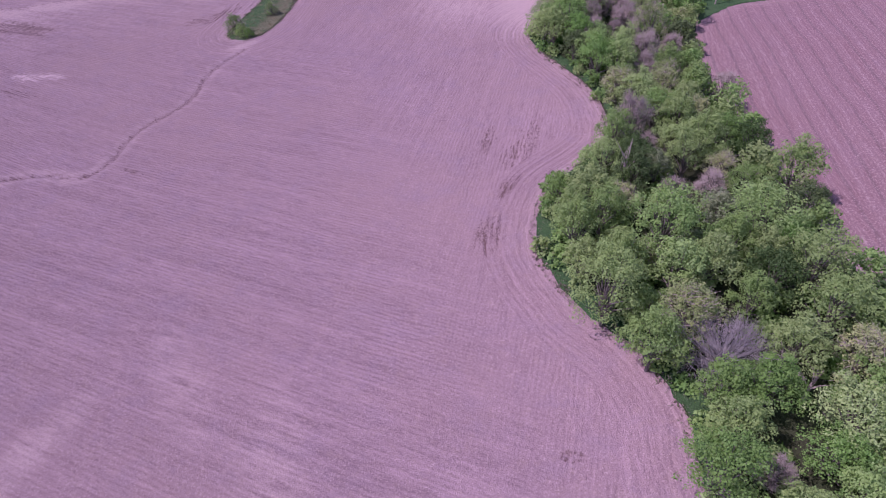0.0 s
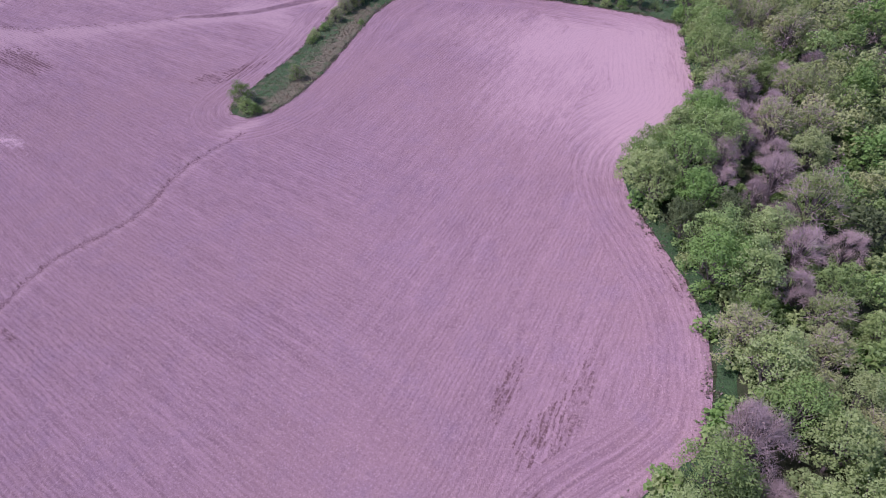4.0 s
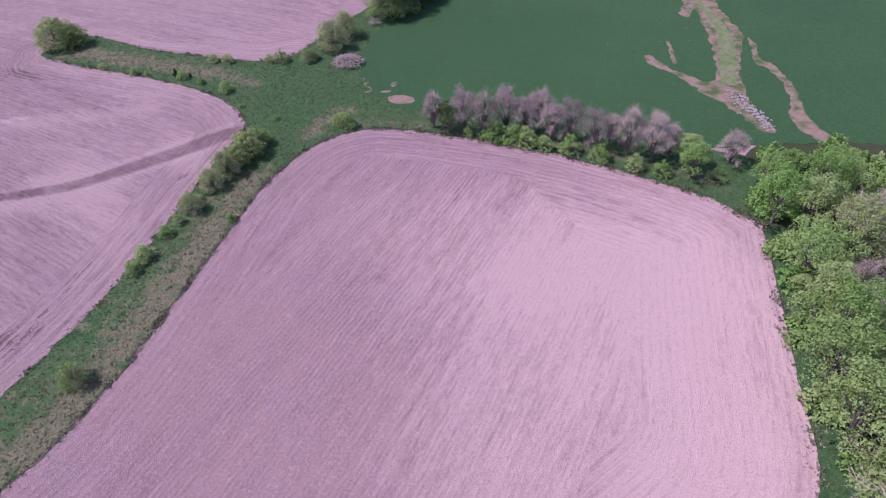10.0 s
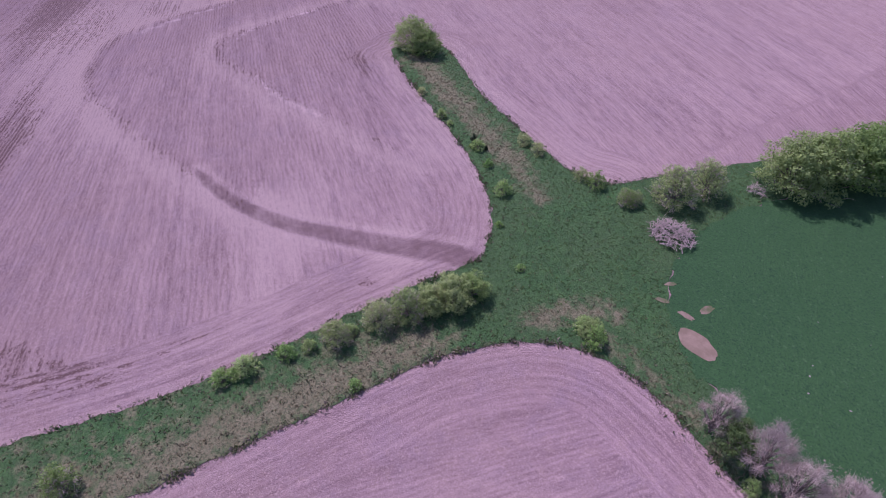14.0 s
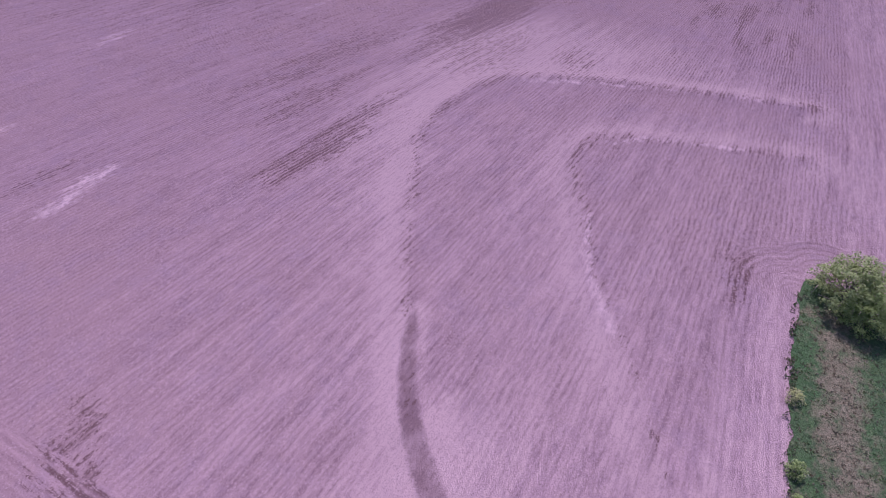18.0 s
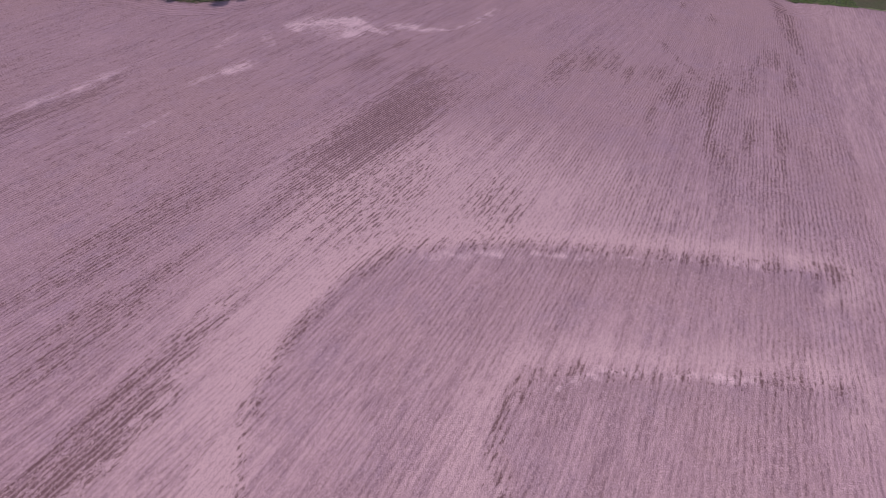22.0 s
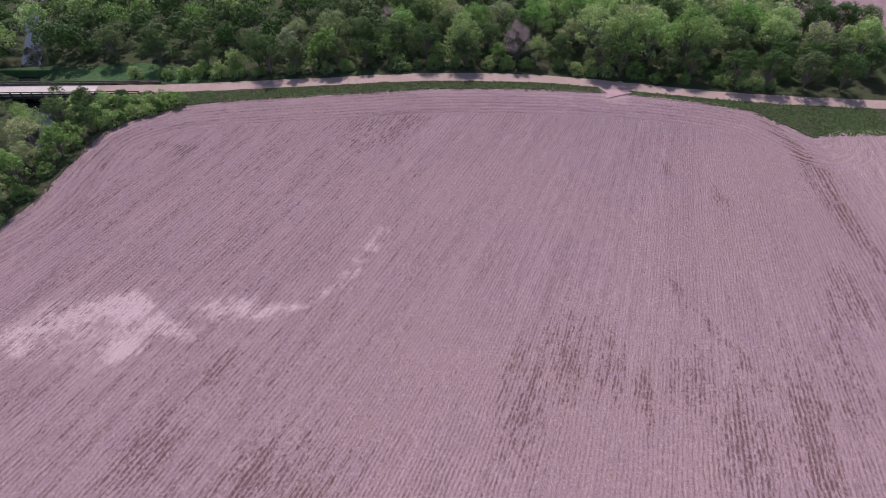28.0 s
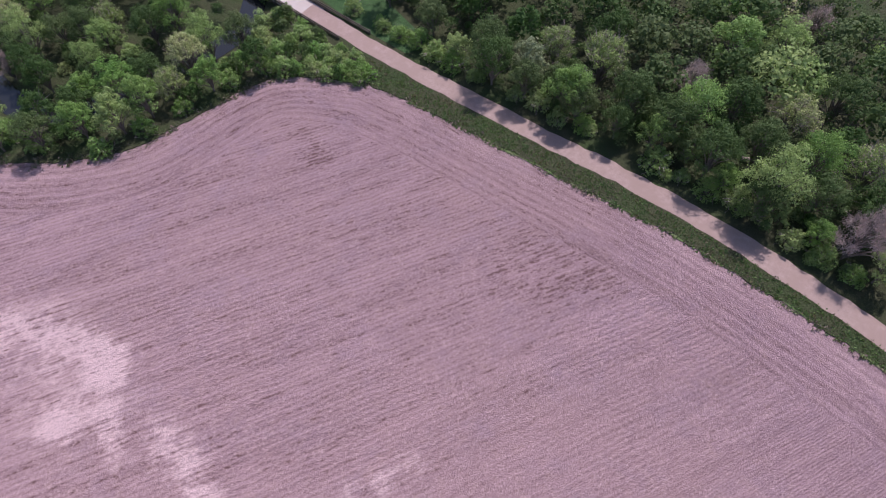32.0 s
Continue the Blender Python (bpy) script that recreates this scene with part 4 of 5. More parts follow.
def grove(name, spots, label, category, seed=5, thin=2, kinds=9):
    """ONE mesh of many far plants: copies of the kinds, some leaves left out and the rest larger."""
    rng = np.random.default_rng(seed)
    vs, fs, ms, rs, ns, mats, n = [], [], [], [], [], [], 0
    cache = {}
    for tone, x, y, scale in spots:
        root = TREES[tone][rng.integers(min(kinds, len(TREES[tone])))]
        turn = rng.random() * 2 * math.pi
        c, s = math.cos(turn), math.sin(turn)
        r = rng.random()
        for ch in root.children:
            if ch.name.startswith("trunk"):
                continue
            if ch.name not in cache:
                v = np.empty(len(ch.data.vertices) * 3)
                ch.data.vertices.foreach_get("co", v)
                v = v.reshape(-1, 3)
                if ch.name.startswith("crown"):
                    v = v.reshape(-1, 3, 3)[::thin]
                    mid = v.mean(1, keepdims=True)
                    v = (mid + (v - mid) * math.sqrt(thin) * 0.95).reshape(-1, 3)
                    f = np.arange(len(v)).reshape(-1, 3)
                    q = np.array([c.vector for c in ch.data.corner_normals]).reshape(-1, 3, 3)[::thin].reshape(-1, 3)
                else:
                    v = v.reshape(-1, 5, 3)[::thin]
                    k = np.arange(len(v))[:, None] * 5
                    v = v.reshape(-1, 3)
                    f = k + np.array([[0, 1, 4]])
                    q = np.zeros_like(v) + [0, 0, 1]
                cache[ch.name] = (v, f, ch.data.materials[0], q)
            v, f, mat, q = cache[ch.name]
            if mat not in mats:
                mats.append(mat)
            w = np.stack([(v[:, 0] * c - v[:, 1] * s) * scale + x, (v[:, 0] * s + v[:, 1] * c) * scale + y, v[:, 2] * scale + float(land(x, y))], -1)
            vs.append(w)
            ns.append(np.stack([q[:, 0] * c - q[:, 1] * s, q[:, 0] * s + q[:, 1] * c, q[:, 2]], -1))
            fs.append(f + n)
            ms.append(np.full(len(f), mats.index(mat)))
            rs.append(np.full(len(w), r))
            n += len(w)
    v, f = np.concatenate(vs), np.concatenate(fs)
    me = bpy.data.meshes.new(name)
    me.vertices.add(len(v))
    me.vertices.foreach_set("co", v.ravel())
    me.loops.add(f.size)
    me.loops.foreach_set("vertex_index", f.ravel().astype(np.int32))
    me.polygons.add(len(f))
    me.polygons.foreach_set("loop_start", np.arange(0, f.size, 3, dtype=np.int32))
    me.polygons.foreach_set("material_index", np.concatenate(ms).astype(np.int32))
    for m in mats:
        me.materials.append(m)
    me.attributes.new("tree_random", "FLOAT", "POINT").data.foreach_set("value", np.concatenate(rs).astype(np.float32))
    me.update(calc_edges=True)
    me.polygons.foreach_set("use_smooth", np.ones(len(f), dtype=bool))
    me.normals_split_custom_set_from_vertices(np.concatenate(ns).tolist())
    return tagged(new(name, me), label, category, kind="stuff")


TAKEN = []


def set_trees(rng, group, scale, **tones):
    """Single trees at their places."""
    for tone, places in tones.items():
        for k, (x, y) in enumerate(places):
            if all((x - a) ** 2 + (y - b) ** 2 > 3.2 ** 2 for a, b in TAKEN):
                TAKEN.append((x, y))
                plant(rng, tone, x, y, scale * rng.uniform(0.92, 1.12), group=group)


def wood(seed, zone, spacing, weights, box, group, scale=(0.75, 1.1), skip=None, far=None, margin=2.4):
    """Fills a zone with trees between those that stand; what lies far off is returned for the grove."""
    rng = np.random.default_rng(seed)
    tones = list(weights)
    prob = np.array([weights[t] for t in tones], float)
    rest = []
    tries = int((box[2] - box[0]) * (box[3] - box[1]) / spacing ** 2 * 12)
    pts = np.stack([rng.uniform(box[0], box[2], tries), rng.uniform(box[1], box[3], tries)], -1)
    ok = inside(zone, pts[:, 0], pts[:, 1])
    rim = np.full(tries, 99.0)
    z = np.asarray(zone)
    for i in range(0, len(z), 2):
        rim = np.minimum(rim, np.hypot(pts[:, 0] - z[i, 0], pts[:, 1] - z[i, 1]))
    for p, r in zip(pts[ok & (rim > margin)], rim[ok & (rim > margin)]):
        if skip is not None and skip(p):
            continue
        if all((p[0] - a) ** 2 + (p[1] - b) ** 2 > spacing ** 2 for a, b in TAKEN):
            TAKEN.append(tuple(p))
            w = prob * np.array([0.12 if r < 8 and t in ("bare", "olive") else 1.0 for t in tones])
            tone, size = tones[rng.choice(len(tones), p=w / w.sum())], rng.uniform(*scale)
            if far is not None and far(p):
                rest.append((tone, p[0], p[1], size))
            else:
                plant(rng, tone, p[0], p[1], size, group=group)
    return rest


rng = np.random.default_rng(3)
EAST = "trees of the eastern wood"
# room for the spreading leafless tree, the grassy clearing and the fallen limbs
TAKEN += [(35 + 4.2 * math.cos(a), 42 + 3.4 * math.sin(a)) for a in (0.3, 1.4, 2.4, 3.4, 4.6, 5.6)] + [(29.0, 36.0), (29.8, 33.5), (28.8, 39.0), (45.5, 37.5), (43.0, 35.2), (34.5, 26.6)]
plant(rng, "bare", 34.5, 26.6, 0.62, group=EAST)
set_trees(rng, EAST, 1.0, mid=[(37.1, 35.7), (32.4, 36.0), (31.8, 31.0), (34.8, 30.5), (43.2, 41.2), (27.5, 25.9)], bright=[(40.6, 27.5), (44.4, 30.4), (50.5, 34.5), (46.5, 26.5), (40.8, 22.5)])
set_trees(rng, EAST, 1.0, bare=[(53.5, 166), (48.5, 163.5), (51, 146), (50, 136), (48.5, 157), (47, 141), (60, 185), (51, 175), (46.5, 167.5), (52, 192), (56, 195), (55, 170), (48.2, 120), (41.8, 144), (60.4, 106.7), (38.6, 98.4), (39.4, 75), (45.8, 75.2)])
set_trees(rng, EAST, 1.12, grey=[(35, 42)], bare=[(33, 25), (39, 76), (46, 74), (55, 57), (47, 119), (38, 95)], pale=[(44, 68)], olive=[(32, 48)],
          bright=[(33, 36), (34, 64), (33, 55), (49, 64), (42, 106), (38, 122), (29, 37)],
          dark=[(37, 34), (58, 68), (46, 53), (34, 79), (57, 86)],
          mid=[(36, 29), (21, 65), (51, 53), (25, 74), (48, 86), (59, 75), (42, 30), (28, 25), (26, 58), (38, 56), (50, 46), (22, 51), (47, 96), (31, 140), (49, 37), (26, 43), (44, 43)])
set_trees(rng, EAST, 1.08, bright=[(36, 147), (29.5, 143), (37, 137), (38, 127), (42, 121), (43, 162), (42, 155), (46, 131), (54, 174), (48, 211), (41, 166), (46, 169), (46, 223)],
          mid=[(36, 158), (47, 202), (47, 185), (46, 192), (57, 152), (48, 198), (50, 221), (53, 188)],
          bare=[(48, 165), (43, 150), (47, 143), (52, 152), (50, 127), (47, 121), (50, 211), (67, 188), (52, 206), (52, 195), (45, 172), (63, 224)],
          dark=[(49, 148), (47, 127), (41, 134)],
          olive=[(63, 217), (52, 145), (49, 137), (54, 137), (60, 161), (53, 160), (50, 180), (58, 187), (60, 175), (56, 195), (66, 204), (64, 173), (47, 175), (54, 215), (59, 211)])
set_trees(rng, "trees beyond the trail", 0.9, pale=[(-300, 187)], mid=[(-298, 195), (-298, 224)], dark=[(-300.5, 229), (-299, 216), (-313, 194), (-300, 180), (-301, 209), (-309, 215), (-318, 226), (-302, 203)],
          bare=[(-311, 208), (-297, 235), (-334, 218)], bright=[(-321, 210), (-326, 216), (-305, 240), (-312, 246), (-300, 252), (-308, 256), (-297, 268)], olive=[(-306, 196), (-312, 222), (-307, 233)])
set_trees(rng, "trees along the creek", 0.72, mid=[(-257.5, 146.2), (-258.6, 135.5), (-276.5, 143.2), (-267.5, 130), (-277, 134.5), (-253.8, 142.8), (-271, 149.8), (-247.5, 128), (-262, 146.8), (-246, 121)],
          dark=[(-251.8, 136), (-266.6, 141.4), (-257, 124.5), (-273.2, 133.6), (-249, 139.5), (-264, 122.8), (-281, 146)], olive=[(-266.4, 147), (-261.3, 114.2), (-271.6, 144.9)], bright=[(-262.6, 139.8)], bare=[(-269, 152)])
for x, y, s in [(-283.6, 147.1, 1.3), (-282.7, 152.5, 1.3), (-285.9, 157.3, 1.2), (-287.0, 161.1, 1.1), (-287.1, 165.2, 1.1), (-277.3, 149.4, 1.3), (-287.3, 152.3, 1.2), (-286.6, 144.2, 1.3), (-279, 153, 1.2), (-247.9, 133.7, 1.3), (-248.9, 138.5, 1.2), (-289.2, 145.5, 1.1),
                (-280.5, 155.6, 1.2), (-273.5, 151, 1.2), (-259.5, 148, 1.1), (-253.5, 146.5, 1.2), (-265.5, 149.5, 1.1), (-245.6, 126, 1.2), (-244.8, 118, 1.2)]:
    plant(rng, "shrub", x, y, s, variant=int(rng.integers(2)), group="shrubs along the creek")
for y, off, size in [(176, 5.6, 0.62), (183, 4.6, 0.85), (188.5, 4.8, 0.8), (197, 5.2, 0.72), (203, 5.6, 0.68), (208, 6.4, 0.6), (218.5, 6.0, 0.6), (224, 4.3, 0.85), (231, 5.6, 0.58), (239, 6.0, 0.62), (244, 7.0, 0.7), (251, 4.6, 0.9), (255.5, 4.4, 0.85),
                     (264, 5.0, 0.75), (269, 5.2, 0.7), (277, 4.4, 0.85), (283, 4.4, 0.8), (290, 4.4, 0.85), (297, 4.6, 0.8), (213, 7.5, 0.7), (193, 7.5, 0.7)]:
    x = float(np.interp(y, [q[1] for q in TRAIL], [q[0] for q in TRAIL])) - off
    TAKEN.append((x, y))
    plant(rng, "dark" if size > 0.66 else "mid", x, y, size, group="trees beyond the trail")
rest = wood(1, WOOD_TREES, 4.5, {"bright": 2.5, "mid": 4, "dark": 1.2, "olive": 2.2, "bare": 0.8, "pale": 0.4}, (10, -25, 75, 108), EAST, (0.72, 0.98), far=lambda p: p[1] < 18 or p[0] > 54)
rest += wood(2, WOOD_TREES, 4.8, {"bright": 1.6, "mid": 2.8, "dark": 0.4, "olive": 5, "bare": 3.2}, (20, 108, 112, 255), EAST, (0.75, 1.0), far=lambda p: p[0] > 58)
BEYOND_ZONE = [(-304, 60), (-304.5, 126), (-304, 152), (-299, 168), (-296, 178), (-296, 200), (-296, 215), (-293.5, 240), (-287.5, 262), (-282.5, 281), (-279.5, 303), (-274, 335), (-294, 335), (-303, 306), (-328, 284), (-346, 276), (-346, 150), (-322, 100), (-320, 60)]
CREEK_ZONE = np.concatenate([spline(CREEK_WOOD, 1.0), [(-289, 168), (-291, 150), (-292, 126), (-293, 60), (-250, 60)]])


def by_water(p):
    return float(away(CREEK, p[0], p[1])) < 3.0


rest += wood(6, [(x, y) for x, y in BEYOND_ZONE if y > 236], 4.7, {"bright": 5, "mid": 3, "olive": 2, "dark": 1}, (-350, 240, -292, 300), "trees beyond the trail", (0.8, 1.15), far=lambda p: p[0] < -309, margin=6.0)
# mostly the dark tone: its colour stands for the crowns' shaded east sides
rest += wood(3, BEYOND_ZONE, 4.9, {"bright": 0.4, "mid": 1.1, "dark": 9, "olive": 0.4, "bare": 0.3}, (-370, 75, -274, 335), "trees beyond the trail", (0.72, 1.08), skip=by_water, far=lambda p: p[0] < -306 or p[1] < 130, margin=4.0)
rest += wood(4, CREEK_ZONE, 3.9, {"bright": 1.0, "mid": 3, "dark": 4, "olive": 1.0, "bare": 0.5, "shrub": 2}, (-294, 75, -240, 170), "trees along the creek", (0.55, 0.85), skip=lambda p: by_water(p) or (float(away(TRAIL, p[0], p[1])) < 15.0 and p[1] > 112), far=lambda p: p[1] < 112, margin=1.6)
grove("distant_woodland", rest, "dense leafy canopy of the woods farther back", "woodland", 5, 6)

# undergrowth on the floor of the woods
under = []
for x0, x1, y0, y1, zone in ((14, 66, 10, 110, WOOD_ZONE), (26, 80, 110, 246, WOOD_ZONE), (-312, -284, 100, 300, BEYOND_ZONE), (-293, -243, 90, 168, CREEK_ZONE)):
    q = np.stack([rng.uniform(x0, x1, 6000), rng.uniform(y0, y1, 6000)], -1)
    q = q[inside(zone, q[:, 0], q[:, 1])][: int((x1 - x0) * (y1 - y0) / 24)]
    under += [("shrub", x, y, rng.uniform(0.9, 1.7)) if x0 > 0 else ("dark", x, y, rng.uniform(0.2, 0.36)) for x, y in q if not by_water((x, y))]
grove("undergrowth", under, "low leafy undergrowth on the woodland floor", "undergrowth", 9, 7, 2)

# hedge of leafless trees on the north edge
HEDGE = "trees on the north edge of the field"
for tone, x, y, s in [("bare", -13.5, 241, 0.7), ("dark", -10.5, 240.5, 0.62), ("bare", -7.5, 241.5, 0.72), ("bare", -3.5, 241, 0.85), ("bare", 0.5, 243, 0.8), ("bare", 4.5, 242.5, 0.85), ("bare", 9.5, 241, 0.8),
                      ("bare", 13, 242, 0.7), ("bare", 17.5, 239.5, 0.75), ("bare", 23.5, 238.5, 0.85), ("bare", 28, 237.5, 0.9), ("bright", 34.5, 233.5, 0.68), ("bright", 34, 237, 0.6), ("bare", 41.5, 238.5, 0.75),
                      ("bright", 46.5, 232, 0.6), ("mid", 50, 236, 0.55), ("bare", 7, 244, 0.7), ("bare", 20.5, 241.5, 0.7), ("bare", 31, 239, 0.65)]:
    plant(rng, tone, x, y, s * (1.28 if tone == "bare" else 1.15), group=HEDGE, tall=1.06 if tone == "bare" else 1.0)
for x, y, s in [(-6.5, 239.4, 0.55), (-1.2, 239.3, 1.15), (2.2, 239.2, 1.1), (5.2, 238.6, 1.2), (8.6, 238.0, 0.9), (13.2, 237.4, 1.05), (18.6, 236.2, 1.0), (25.2, 234.4, 0.9), (29.5, 233.4, 0.8), (38.5, 233, 0.8)]:
    plant(rng, "shrub", x, y, s * 1.35, variant=0, group=HEDGE)

# shrubs on the grass strips
SHRUBS = "shrubs on the grass strips"
for x, y, s in [(-110.5, 257.8, 1.15), (-107.2, 259.2, 0.85), (-45.4, 225.2, 0.72), (-45.2, 228.4, 0.62), (-46.2, 222, 0.6), (-31.6, 238.4, 0.42)]:
    plant(rng, "yellow", x, y, s, group=SHRUBS, tall=0.76)
for x, y, s in [(-54.6, 163.2, 1.05), (-46.8, 219.0, 0.95), (-47.6, 215.0, 0.85), (-48.2, 208.8, 0.82), (-46.6, 175.6, 0.72), (-47.8, 261.6, 0.72), (-44.4, 269.0, 1.4), (-43.0, 275.5, 1.2), (-46.4, 223.4, 0.7), (-47.0, 262.8, 0.55)]:
    plant(rng, "budding", x, y, s, group=SHRUBS)
for kind, x, y, s in [(2, -93.2, 249.4, 0.6), (1, -84.2, 248.4, 0.75), (0, -72.4, 248.6, 0.9), (0, -67.2, 247.3, 0.6), (0, -60.5, 245.2, 1.05), (0, -45.3, 237.2, 0.5), (0, -54.3, 240.0, 0.45),
                      (2, -69.3, 256.9, 0.8), (2, -65.8, 257.2, 0.8), (3, -56.4, 259.4, 0.85), (3, -53.7, 260.2, 1.05), (0, -30.4, 238.0, 1.15), (0, -32.6, 238.2, 0.9),
                      (1, -48.8, 205.3, 0.7), (0, -49.4, 202.3, 0.85), (1, -48.3, 211.2, 0.6), (0, -50.2, 197.2, 1.15), (0, -50.1, 194.2, 0.9), (0, -49.9, 195.7, 0.6),
                      (0, -40.7, 207.9, 0.6), (0, -52.2, 160.6, 1.35), (1, -50.4, 159.8, 1.1), (0, -81, 248.3, 0.45)]:
    plant(rng, "shrub", x, y, s, variant=kind, group=SHRUBS)
for x, y, s in ((-74.2, 249.0, 0.8), (-71.2, 249.6, 0.45)):
    plant(rng, "juniper", x, y, s)
for x, y, s in [(-36.5, 288.5, 1.0), (-34, 293, 1.1), (-32, 299, 1.05), (-30, 305, 1.15), (-28, 311, 1.1), (-26.5, 317, 1.05), (-25, 324, 1.1), (-23.5, 331, 1.0), (-22.3, 338, 1.05), (-21.5, 346, 1.0), (-36, 294.5, 0.8), (-32.6, 306, 0.8)]:
    plant(rng, "yellow", x, y, 1.3 * s, group="bushy trees between the fields", label="bushy yellowish green tree in a hedgerow", tall=0.95)

# meadow behind the wood
MEADOW = "shrubs on the far meadow"
for tone, x, y, s in [("juniper", 90.3, 177.5, 1.9), ("juniper", 88.0, 180.5, 2.2), ("juniper", 92.6, 183, 1.7), ("bare", 93.2, 169.5, 0.5), ("bare", 96, 184, 0.62), ("shrub", 100.1, 180.1, 1.3), ("shrub", 101.5, 177, 1.2), ("juniper", 101, 169, 1.5),
                      ("shrub", 105, 184, 1.5), ("juniper", 108, 176, 1.6), ("shrub", 86, 166.5, 0.9), ("shrub", 112, 186, 1.3), ("bare", 106, 192, 0.6)]:
    plant(rng, tone, x, y, s, group=MEADOW)

# shrubs by the trail
for x, y in spline(TRAIL, 3.1):
    if 150 < y < 285 and rng.random() < 0.85:
        plant(rng, "shrub", x - 4.3 + rng.normal() * 0.5, y, rng.uniform(0.8, 1.5), variant=1, group="shrubs beside the trail")
for k in range(46):
    x, y = rng.uniform(-291.0, -275), rng.uniform(143, 168.5)
    if bool(inside(CREEK_ZONE, np.array([x]), np.array([y]))[0]) and float(away(TRAIL, x, y)) > 3.4 and not by_water((x, y)):
        plant(rng, "shrub", x, y, rng.uniform(0.6, 1.05), variant=int(rng.integers(2)), group="shrubs beside the trail")
for x, y, s in [(-285, 160.5, 0.9), (-286.3, 163.5, 1.0), (-287, 166.8, 0.95), (-283.5, 158, 0.9), (-288.8, 155, 0.8), (-287.2, 158.5, 0.9), (-289.3, 150.5, 0.9), (-296.6, 172, 0.8), (-296.3, 222, 0.9), (-297, 200, 0.7), (-295.8, 212, 0.7), (-296.9, 181, 0.8),
                (-294.5, 232, 0.8), (-290.5, 250, 0.8), (-298, 160, 0.8), (-298.2, 166, 0.7)]:
    plant(rng, "shrub", x, y, s, variant=int(rng.integers(2)), group="shrubs beside the trail")


# ---- dead wood ----
def brush_pile(x, y, a, b, count, label):
    root = tagged(new("brush_pile"), label, "brush pile")
    r2 = np.random.default_rng(17)
    for k in range(count):
        u, w = math.sqrt(r2.random()), r2.random() * 2 * math.pi
        px, py = a * u * math.cos(w), b * u * math.sin(w)
        top = 1.5 * (1 - u * u) * r2.random() + 0.35
        turn, length = r2.random() * math.pi, r2.uniform(0.7, 1.8)
        d = Vector((math.cos(turn), math.sin(turn), r2.normal() * 0.18)) * length
        o = Vector((px, py, top))
        pieces = [tube([o - d * 0.5, o + Vector((0, 0, 0.12)), o + d * 0.5], [0.06, 0.045, 0.02], 5)]
        for _ in range(3):
            e = o + d * r2.uniform(-0.1, 0.35)
            pieces.append(tube([e, e + Vector((r2.normal() * 0.5, r2.normal() * 0.5, abs(r2.normal()) * 0.25))], [0.03, 0.010], 4))
        part("branch", *gathered(pieces), M_DEAD, root)
    root.matrix_basis = pose(x, y, float(ground(x, y)) + 0.1)


brush_pile(-38.6, 262.4, 3.7, 3.0, 210, "round pile of cut pale branches on the grass")
brush_pile(-38.2, 283, 1.8, 1.2, 26, "small heap of pale dead branches beside the hedge")


def fallen_tree(seed, x, y, length, turn):
    r2 = np.random.default_rng(seed)
    root = tagged(new("fallen_tree"), "pale dead tree lying with bare broken limbs", "dead tree")
    part("trunk", *tube([(0, 0, 0.5), (length * 0.5, 0.2, 1.0), (length, 0, 1.6)], [0.26, 0.19, 0.06], 7), M_DEAD, root)
    for k in range(11):
        o = Vector((length * r2.uniform(0.25, 0.95), 0.1, 1.1))
        e = o + Vector((r2.uniform(0.3, 2.0), r2.normal() * 1.5, r2.uniform(0.3, 2.4)))
        part("limb", *tube([o, (o + e) / 2 + Vector((0, 0, 0.3)), e], [0.09, 0.06, 0.015], 5), M_DEAD, root)
    root.matrix_basis = pose(x, y, float(ground(x, y)), 0, 0, turn)


for k, (x, y, n, turn) in enumerate([(43, 36.5, 5.5, 40), (45, 39.5, 4.5, 110), (55, 79, 4, 60), (40.5, 98, 5, 75), (29.0, 80.5, 4, 130), (-305, 219, 5, 100), (-251, 131, 4, 200)]):
    fallen_tree(90 + k, x, y, n, turn)


def dead_tree(seed, x, y, height):
    r2 = np.random.default_rng(seed)
    root = tagged(new("dead_tree"), "pale leafless standing dead tree with forked stems", "dead tree")
    part("trunk", *tube([(0, 0, -0.4), (0.1, 0.2, height * 0.4), (0.5, 0.1, height)], [0.22, 0.16, 0.04], 7), M_DEAD, root)
    for k in range(9):
        o = Vector((0.1, 0.2, height * r2.uniform(0.3, 0.7)))
        e = o + Vector((r2.normal() * 1.1, r2.normal() * 1.1, height * r2.uniform(0.2, 0.42)))
        part("limb", *tube([o, (o * 0.55 + e * 0.45) + Vector((r2.normal() * 0.3, r2.normal() * 0.3, 0)), e], [0.11, 0.07, 0.02], 5), M_DEAD, root)
    root.matrix_basis = pose(x, y, float(ground(x, y)), 0, 0, r2.random() * 360)


dead_tree(101, 32.2, 79.0, 12.5)
dead_tree(102, 82.0, 163.5, 9.0)

# stones where the washed track runs out
M_STONE = earthy("pale_field_stone", (0.24, 0.21, 0.195), (0.36, 0.325, 0.30), 2.0, bump=0.3)


def stone_mesh(seed):
    r2 = np.random.default_rng(seed)
    bm = bmesh.new()
    bmesh.ops.create_icosphere(bm, subdivisions=1, radius=0.35)
    for v in bm.verts:
        v.co = Vector((v.co.x * 1.2, v.co.y, v.co.z * 0.6)) * r2.uniform(0.8, 1.2)
    me = bpy.data.meshes.new("stone")
    bm.to_mesh(me)
    bm.free()
    me.materials.append(M_STONE)
    return me


